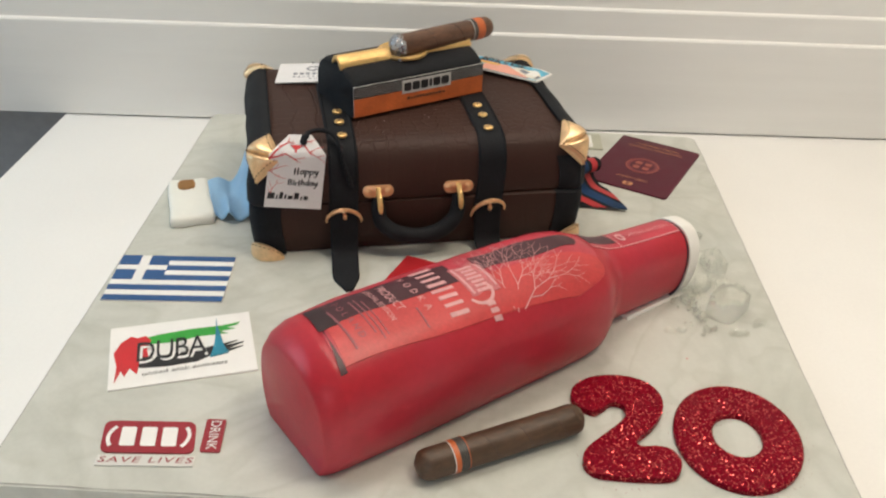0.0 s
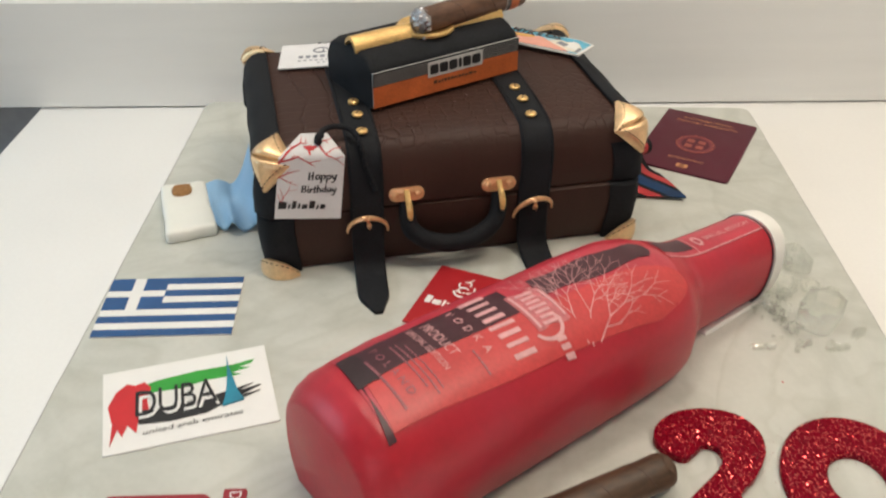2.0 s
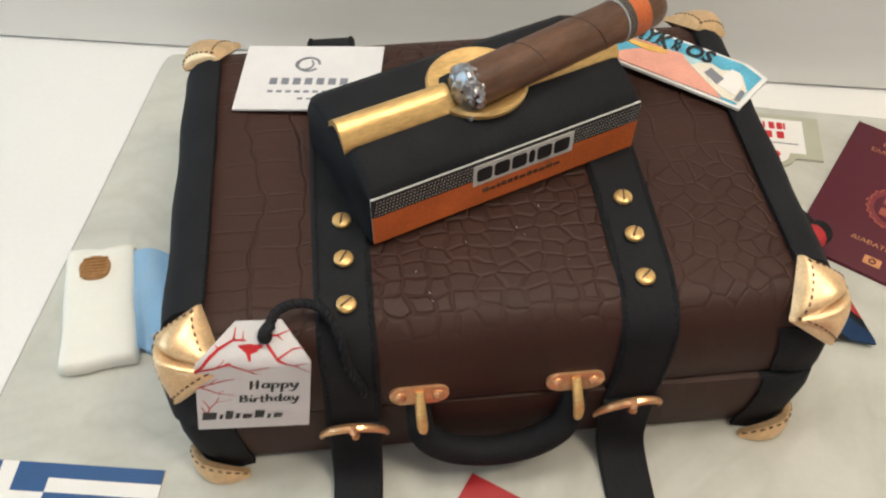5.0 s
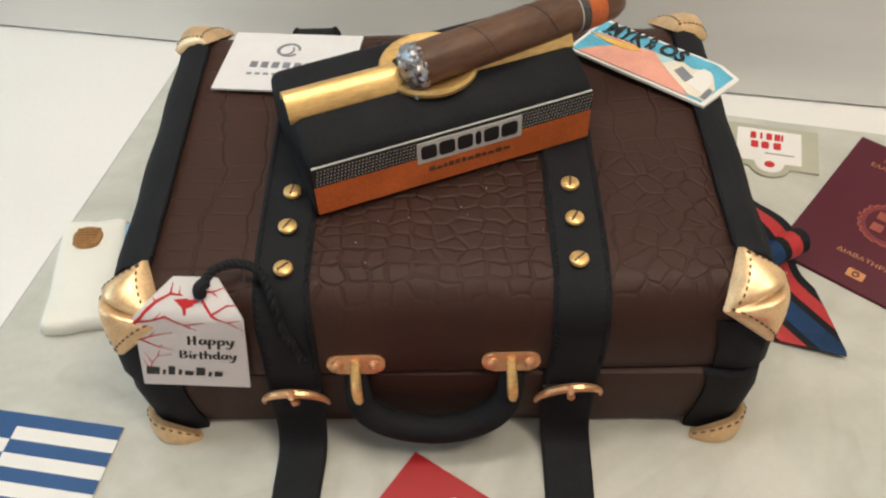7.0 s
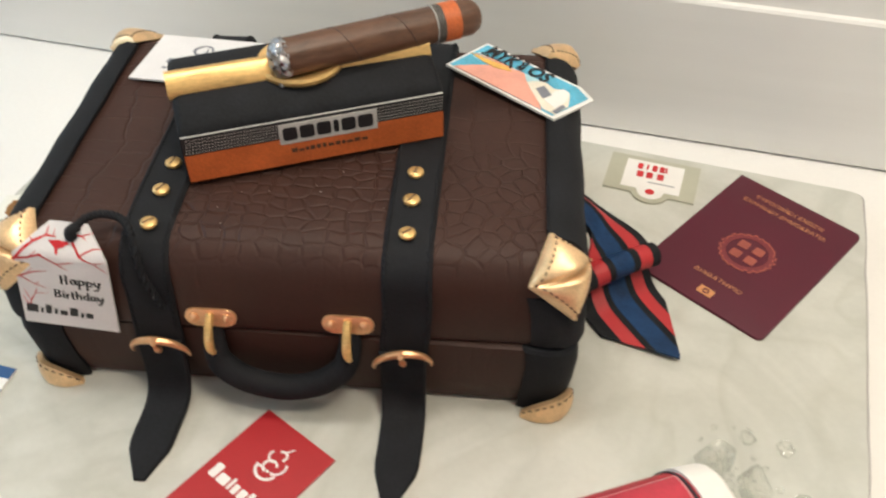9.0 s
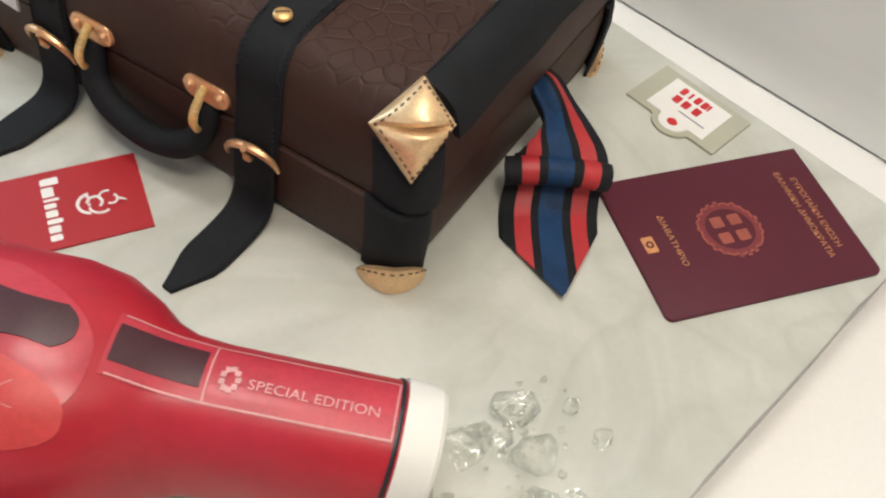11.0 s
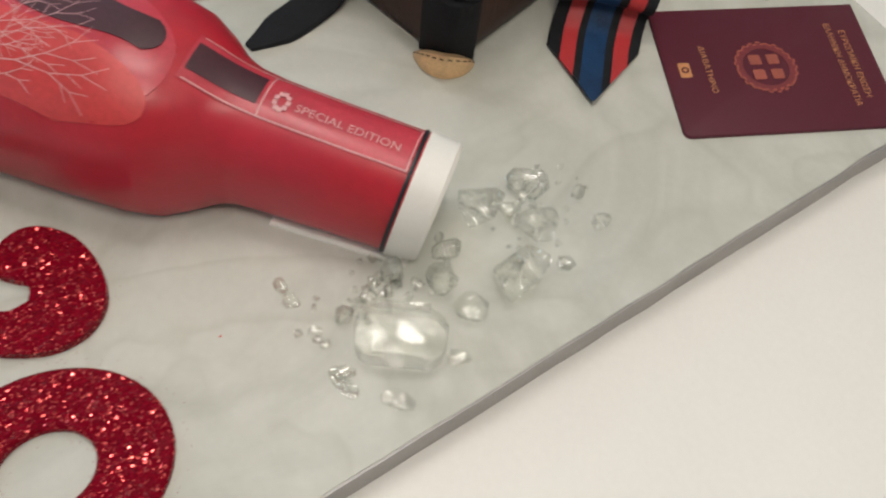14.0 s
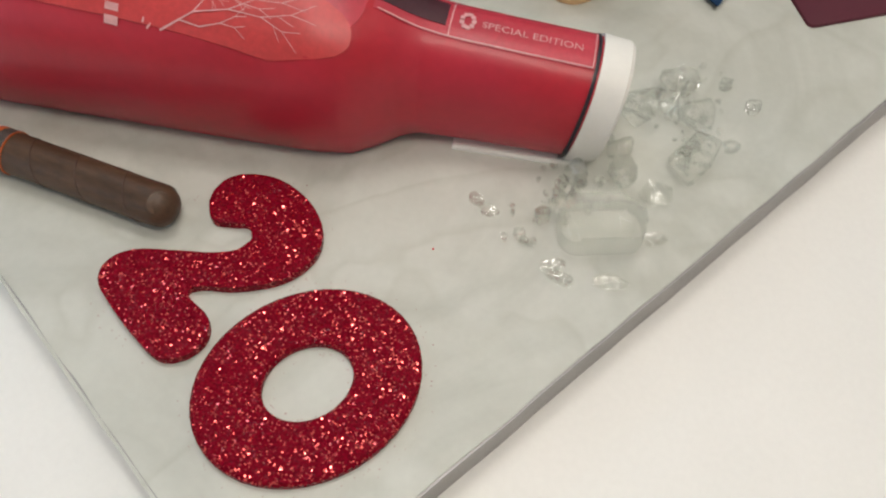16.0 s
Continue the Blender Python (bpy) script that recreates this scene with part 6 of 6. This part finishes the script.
lab = part("label", front(0.0003, 0.0008, LB - 0.0004, 0.0282, -0.0009, 0.0002), DOTGREY, cbox, "orange label with dotted black band")
part("orange_field", front(0.0001, 0.0007, LB - 0.0003, 0.0171, -0.0012, -0.0008), INKORANGE, lab)
part("dotted_band", front(0.0001, 0.0173, LB - 0.0003, 0.0279, -0.0012, -0.0008), INKBLACK, lab)
dots = bmesh.new()
for row in range(5):
    for col in range(84):
        x0, z0 = 0.0012 + 0.00158 * col + 0.0003 * row, 0.0182 + 0.0019 * row
        dots.faces.new([dots.verts.new((x0 + a, -0.00125, z0 + b)) for a, b in ((0, 0), (0.0007, 0), (0.0007, 0.0007), (0, 0.0007))])
tagged(part("dots", dots, DOTGREY, lab, "rows of small pale dots"), kind="stuff")
part("name_panel", front(0.0478, 0.0142, 0.0985, 0.0262, -0.0017, -0.0013), DOTGREY, lab, "pale grey name panel")
for x0, wd in ((0.0496, 0.0074), (0.0582, 0.0076), (0.0670, 0.0074), (0.0757, 0.0028), (0.0798, 0.0074), (0.0884, 0.0080)):
    part("name_block", moved(prism(round_rect(wd, 0.0078, 0.0016, 3), 0, 0.0004), Matrix.Translation((x0 + wd / 2, -0.0016, 0.0203)) @ pose(0, 0, 0, 90, 0, 0)), INKBLACK, lab)
rng = random.Random(6)
x = 0.053
while x < 0.092:
    w = rng.uniform(0.0015, 0.0034)
    part("script_bar", front(x, 0.0082, x + w, 0.0082 + rng.uniform(0.0010, 0.0028), -0.0017, -0.0013), STITCH, lab)
    x += w + 0.0009


def box_top_z(f):
    for (f0, z0), (f1, z1) in zip(prof[1:], prof[2:]):
        if f0 <= f <= f1 and f1 > f0:
            return z0 + (z1 - z0) * (f - f0) / (f1 - f0)
    return 0.0325


# gold bar either side of a gold disc
for e0, e1 in ((-0.0015, 0.0500), (0.0820, 0.1340)):
    def bar(u, v, e0=e0, e1=e1):
        f = 0.0200 + 0.0165 * v
        lift = 0.0014 + 0.0060 * math.sin(math.pi * v)
        return Vector((e0 + (e1 - e0) * u, f, box_top_z(f) + lift)), Vector((0, -0.2, 1))
    part("gold_bar", grid_sheet(bar, 10, 8, 0.0038), BARGOLD, cbox, "gold painted bar", smooth=60)
disc = lathe([(0, 0.0010), (0.010, 0.0004), (0.0165, 0.0008), (0.0195, 0.0022), (0.0218, 0.0024), (0.0228, 0.0010), (0.0225, -0.0010), (0, -0.0010)], 36)
part("gold_disc", disc, BARGOLD, cbox, "round gold dish", at2(0.0668, 0.0318, 0.0402))

# cigar lying on the box
R2 = 0.0098
cm = Matrix.Translation((-0.0203, 0.1020, 0.1462)) @ pose(0, 0, 0, 0, 0.6, 42.4)
cig2 = cigar("cigar", cm, 0.1095, R2, "brown cigar with silver foil ash lying on the box", material=CIGARRED, dome0=False)
for x in (0.020, 0.052):
    wrap_line(cig2, x, R2, 0.032, CIGARDARK)
band(cig2, 0.0815, 0.0045, R2, CHECK, "dark_band", "black paper band")
band(cig2, 0.0860, 0.0090, R2, INKORANGE, "band", "orange paper band")
band(cig2, 0.0812, 0.0004, R2 + 0.0002, DOTGREY, "band_edge")
bm = bmesh.new()
bmesh.ops.create_icosphere(bm, subdivisions=4, radius=R2 * 1.06)
for v in bm.verts:
    v.co.x *= 0.62
    k = 1 + 0.17 * noise.noise(v.co * 420) + 0.05 * noise.noise(v.co * 1100)
    v.co *= k
part("foil_ash", moved(bm, Matrix.Translation((-0.0008, 0, R2))), FOIL, cig2, "crumpled silver foil end", smooth=25)
rng = random.Random(7)
for i in range(5):
    bm = bmesh.new()
    bmesh.ops.create_icosphere(bm, subdivisions=2, radius=rng.uniform(0.0010, 0.0020))
    for v in bm.verts:
        v.co *= 1 + 0.35 * noise.noise(v.co * 900 + Vector((i, 0, 0)))
    part("foil_crumb", moved(bm, Matrix.Translation((rng.uniform(-0.006, 0.000), rng.uniform(-0.008, 0.006), rng.uniform(-0.0015, 0.0005)))), FOIL, cig2, smooth=25)

# ---- shirt cuff hanging out of the case ----
cuff = thing("shirt_cuff", at2(0, 0, 0), "white shirt cuff with cufflink on a pale blue sleeve", "shirt sleeve")
CUFF = [(-0.2445, 0.0975), (-0.2088, 0.1085), (-0.1812, 0.0368), (-0.2188, 0.0218)]
cuff_c = Vector((-0.2133, 0.0660, 0))


def cuff_outline(grow):
    """The cuff's four sides, slightly bowed, with small round corners; grow: metres outward."""
    out = []
    for i in range(4):
        p, q, r = (Vector((*CUFF[(i + k) % 4], 0)) for k in (-1, 0, 1))
        for k in range(5):
            t = k / 4
            a = q + (p - q).normalized() * 0.0065 * (1 - t) if t < 0.5 else q + (r - q).normalized() * 0.0065 * t
            w = q.lerp(a, 0.42 + 0.58 * abs(2 * t - 1) ** 1.2)
            out.append(w)
        for k in (1, 2, 3):
            m = q.lerp(r, 0.12 + 0.76 * k / 4)
            o = Vector(((r - q).y, -(r - q).x, 0)).normalized()
            out.append(m - o * 0.0006 * math.sin(k * 1.9 + i))
    return [(v + (v - cuff_c).normalized() * grow) for v in out]


bm = bmesh.new()
rings = []
for z, g in ((0.0, -0.0012), (0.0014, -0.0003), (0.0042, 0.0002), (0.0070, 0.0), (0.0089, -0.0010), (0.0099, -0.0026), (0.0103, -0.0050), (0.0106, -0.0120)):
    rings.append([bm.verts.new((p.x, p.y, z + 0.0006 * math.sin(p.x * 240 + p.y * 90) * (z > 0.008))) for p in cuff_outline(g)])
for a, b in zip(rings, rings[1:]):
    for i in range(len(a)):
        j = (i + 1) % len(a)
        bm.faces.new((a[i], a[j], b[j], b[i]))
bm.faces.new(rings[0][::-1])
bm.faces.new(rings[-1])
part("cuff", bm, CUFFWHITE, cuff, "thick white fondant cuff", smooth=80)
link = part("cufflink", prism(round_rect(0.0162, 0.0148, 0.0055, 5), 0, 0.0032, 0.0013, 2), BUTTON, cuff, "round-cornered gold-brown cufflink", at2(-0.2224, 0.0860, 0.0103, 12))
for k in range(6):
    y = -0.0056 + 0.0022 * k
    part("thread", tube([Vector((-0.0066, y - 0.0006, 0.0030)), Vector((-0.002, y, 0.0034)), Vector((0.002, y, 0.0034)), Vector((0.0066, y + 0.0006, 0.0030))], 0.0009, 6), BUTTON, link)


def sleeve(u, v):
    """u from the cuff to the case's seam, v from the back edge to the front edge, which stands in two folds over a hollow."""
    a = Vector((-0.2072, 0.1030, 0)).lerp(Vector((-0.1850, 0.0420, 0)), v)
    b = Vector((-0.1655, 0.1040, 0)).lerp(Vector((-0.1480, 0.0400, 0)), v)
    p = a.lerp(b, u)
    rise = max(0.0, (u - 0.50) / 0.50)
    back = 0.0088 + 0.0025 * math.sin(u * 7.0) + 0.040 * rise ** 1.4 * (1 - v) ** 0.5
    front = 0.0018 + 0.0125 * math.exp(-((u - 0.46) / 0.15) ** 2) + 0.007 * math.exp(-(u / 0.09) ** 2) + 0.012 * rise ** 3
    k = v ** 1.6
    p.z = max(0.0016, back * (1 - k) + front * k + 0.0020 * math.sin(v * 9 + u * 5) * (1 - k) * min(1, u * 4))
    p.y += 0.005 * math.sin(u * 9.0) * v - 0.004 * math.exp(-((u - 0.2) / 0.12) ** 2) * v
    return p, Vector((0, 0, 1))


part("sleeve", grid_sheet(sleeve, 36, 24, 0.0016), BLUE, cuff, "pale blue rumpled sleeve", smooth=80)

# ---- striped tie hanging out of the case ----
tie = thing("tie", at2(0, 0, 0), "black, red and blue striped fondant tie hanging from the suitcase", "tie")
TIE = [((0.1180, 0.1480, 0.0490), (0.1193, 0.1729, 0.0500)), ((0.1270, 0.1430, 0.0460), (0.1288, 0.1740, 0.0505)), ((0.1368, 0.1395, 0.0405), (0.1400, 0.1735, 0.0440)),
       ((0.1385, 0.1335, 0.0335), (0.1520, 0.1745, 0.0350)), ((0.1392, 0.1300, 0.0282), (0.1660, 0.1715, 0.0285)), ((0.1398, 0.1282, 0.0225), (0.1745, 0.1660, 0.0225)),
       ((0.1405, 0.1272, 0.0125), (0.1755, 0.1632, 0.0120)), ((0.1435, 0.1228, 0.0062), (0.1785, 0.1592, 0.0062)), ((0.1490, 0.1162, 0.0026), (0.1830, 0.1542, 0.0026)), ((0.1585, 0.1070, 0.0022), (0.1895, 0.1470, 0.0022))]
tl = smooth_path([a for a, b in TIE], 5)
tr = smooth_path([b for a, b in TIE], 5)
TIP, TIP_AT = Vector((0.0290, -0.0268, 0)), 0.56


def tie_stripe(v0, v1, off):
    """A stripe along the tie; the end is cut to a point."""
    def f(u, v):
        w0 = v0 + (v1 - v0) * v
        i = min(1.0, u / 0.8) * (len(tl) - 1)
        c = 0.38 * max(0.0, min(1.0, (19 - i) / 9))   # the near edge is turned under, up by the case
        w = w0 if w0 > c else c + (c - w0) * 0.55
        j = min(int(i), len(tl) - 2)
        p = tl[j].lerp(tl[j + 1], i - j).lerp(tr[j].lerp(tr[j + 1], i - j), w)
        if u > 0.8:
            p += TIP * ((u - 0.8) / 0.2) * (1 - abs(w - TIP_AT) / (TIP_AT if w < TIP_AT else 1 - TIP_AT))
        up = max(0.0, 1 - i / 26)   # crumpled above the roll, flat below it
        p.z = max(p.z + 0.0020 * math.sin(math.pi * w) + up * 0.0045 * math.sin(w * 10.5 + 0.8) * math.sin(i * 0.16), 0.0014) + off - (0.0035 if w0 < c else 0.0)
        return p, Vector((0.25, -0.15, 1))
    return grid_sheet(f, 64, 6, 0.0012)


STRIPES = ((0.0, 0.15, BLACK, "black stripe"), (0.15, 0.31, TIERED, "red stripe"), (0.31, 0.39, BLACK, "black stripe"), (0.39, 0.63, TIEBLUE, "denim blue stripe"),
           (0.63, 0.72, BLACK, "black stripe"), (0.72, 0.885, TIERED, "red stripe"), (0.885, 1.0, BLACK, "black stripe"))
for v0, v1, m_, lb in STRIPES:
    part("stripe", tie_stripe(v0, v1, 0.0 if m_ is BLACK else 0.0002), m_, tie, lb, smooth=80)
# the rolled fold across the tie
fold_a, fold_b = Vector((0.1402, 0.1258, 0.0222)), Vector((0.1766, 0.1636, 0.0212))
for v0, v1, m_, lb in STRIPES:
    p = [fold_a.lerp(fold_b, v0 + (v1 - v0) * t / 3) + Vector((0, 0, 0.0022 * math.sin(math.pi * (v0 + (v1 - v0) * t / 3)))) for t in range(4)]
    part("rolled_fold", tube(p, 0.0074, 14), m_, tie, smooth=60)


# ---- ice ----
def ice_chunk(x, y, r, h, seed, turn=0):
    rngi = random.Random(seed)
    bm = bmesh.new()
    for k in range(16):
        a = rngi.uniform(0, 2 * math.pi)
        rr = r * rngi.uniform(0.75, 1.05)
        bm.verts.new((rr * math.cos(a), rr * math.sin(a) * 0.85, rngi.choice((0.0, 0.35, 0.75, 1.0)) * h * rngi.uniform(0.85, 1.0)))
    for k in range(3):
        a = k * 2.1 + rngi.uniform(0, 1)
        bm.verts.new((r * 0.7 * math.cos(a), r * 0.6 * math.sin(a), 0))
    res = bmesh.ops.convex_hull(bm, input=list(bm.verts))
    bmesh.ops.delete(bm, geom=[g for g in res["geom_interior"] if isinstance(g, bmesh.types.BMVert)], context='VERTS')
    bmesh.ops.bevel(bm, geom=list(bm.edges), offset=r * 0.10, segments=2, affect='EDGES', clamp_overlap=True)
    lo = min(v.co.z for v in bm.verts)
    for v in bm.verts:
        v.co.z -= lo
    ob = to_object("ice_chunk", bm, ICE, 42)
    ob.matrix_world = at2(x, y, 0.0012, turn)
    return tagged(ob, "clear broken isomalt ice chunk beside the bottle mouth", "ice", "spilled ice")


for i, (x, y, r, h) in enumerate(((0.2280, 0.0143, 0.0125, 0.017), (0.2292, 0.0412, 0.0115, 0.013), (0.2505, 0.0325, 0.0120, 0.015), (0.2685, 0.0095, 0.0152, 0.017), (0.2515, -0.0240, 0.0095, 0.012),
                                  (0.2365, -0.0410, 0.0070, 0.010), (0.2700, -0.0200, 0.0090, 0.006), (0.2390, -0.0125, 0.0080, 0.010), (0.2436, -0.0705, 0.0055, 0.007), (0.2445, -0.0853, 0.0040, 0.005),
                                  (0.2250, -0.0873, 0.0050, 0.002), (0.2740, 0.0320, 0.0050, 0.004), (0.2645, 0.0620, 0.0060, 0.004), (0.2450, 0.0624, 0.0050, 0.004), (0.2405, -0.0560, 0.0050, 0.006), (0.2360, 0.0270, 0.0060, 0.008))):
    ice_chunk(x, y, r, h, 30 + i, i * 37)
rng = random.Random(77)
for i in range(52):
    a, d = rng.uniform(0, 2 * math.pi), rng.uniform(0.10, 1.0)
    ice_chunk(0.2400 + 0.020 * d * math.cos(a), -0.0480 + 0.044 * d * math.sin(a), rng.uniform(0.0012, 0.0034), rng.uniform(0.0012, 0.0042), 200 + i, i * 53)
for i in range(34):
    a, d = rng.uniform(0, 2 * math.pi), rng.uniform(0.1, 1.0)
    ice_chunk(0.2430 + 0.032 * d * math.cos(a), 0.0330 + 0.036 * d * math.sin(a), rng.uniform(0.0009, 0.0026), rng.uniform(0.0010, 0.0030), 300 + i, i * 61)
cube = to_object("ice_cube", prism(round_rect(0.0405, 0.0250, 0.0088, 6), 0.0012, 0.0170, 0.0062, 6), TABLET, 50)
cube.matrix_world = at2(0.2670, -0.0550, 0, 52)
tagged(cube, "large clear rounded isomalt ice tablet", "ice", "spilled ice")
for i, (x, y, rx, ry, tn) in enumerate(((0.2900, -0.0700, 0.008, 0.004, 40), (0.2720, -0.0865, 0.008, 0.0035, 20), (0.2865, -0.0370, 0.006, 0.0035, 50),
                                        (0.2150, -0.0870, 0.005, 0.003, 0), (0.2660, -0.0840, 0.006, 0.003, 60))):
    rngi = random.Random(60 + i)
    wob = [rngi.uniform(0.78, 1.1) for k in range(14)]
    pts = smooth_path([(rx * wob[k % 14] * math.cos(2 * math.pi * k / 14), ry * wob[k % 14] * math.sin(2 * math.pi * k / 14), 0) for k in range(15)], 3)
    g = to_object("gel_puddle", prism([(p.x, p.y) for p in pts[:-1]], 0.0002, 0.0024, 0.0004, 2), GEL, 50)
    g.matrix_world = at2(x, y, 0, tn)
    tagged(g, "thin clear shiny gel spilled on the board", "gel", "spilled gel")
crumb = to_object("red_crumb", lathe([(0, 0.0), (0.0006, 0.0002), (0.0005, 0.0007), (0, 0.0009)], 8), INKRED, 40)
crumb.matrix_world = at2(0.2231, -0.1211, 0)
tagged(crumb, "tiny red sugar crumb on the board", "crumb")


# ---- loose glitter dust and sugar crumbs ----
def specks(name, spots, material, size, seed, label, category):
    rngs = random.Random(seed)
    verts, faces = [], []
    for x, y, z in spots:
        r, a = size * rngs.uniform(0.5, 1.2), rngs.uniform(0, 2)
        k = len(verts)
        verts += [(x + r * math.cos(a + q * 2.09), y + r * math.sin(a + q * 2.09), z) for q in range(3)] + [(x, y, z + r * 0.9)]
        faces += [(k, k + 1, k + 3), (k + 1, k + 2, k + 3), (k + 2, k, k + 3), (k, k + 2, k + 1)]
    me = bpy.data.meshes.new(name)
    me.from_pydata(verts, [], faces)
    me.materials.append(material)
    return tagged(new(name, me), label, category, kind="stuff")


rng = random.Random(90)
dust = []
for cx, cy, rx, ry in ((0.1645, -0.2025, 0.036, 0.054), (0.2416, -0.2064, 0.045, 0.053)):
    for k in range(70):
        a, d = rng.uniform(0, 2 * math.pi), 1 + abs(rng.gauss(0, 0.07))
        dust.append((cx + rx * d * math.cos(a), cy + ry * d * math.sin(a), 0.0))
for k in range(26):
    a, d = rng.uniform(0, 2 * math.pi), rng.uniform(0.78, 1.0)
    dust.append((0.2416 + 0.0155 * d * math.cos(a), -0.2064 + 0.0192 * d * math.sin(a), 0.0))
specks("glitter_dust", dust, INKMAROON, 0.00032, 3, "fine red glitter dust scattered round the numbers", "glitter dust")
grains = []
for k in range(16):
    p = CASE @ Vector((rng.uniform(-0.05, 0.05), rng.uniform(0.015, 0.075), 0.1040))
    grains.append(tuple(p))
specks("sugar_grains", grains, PAPER, 0.00040, 4, "a few white sugar grains on the brown lid", "sugar grains")
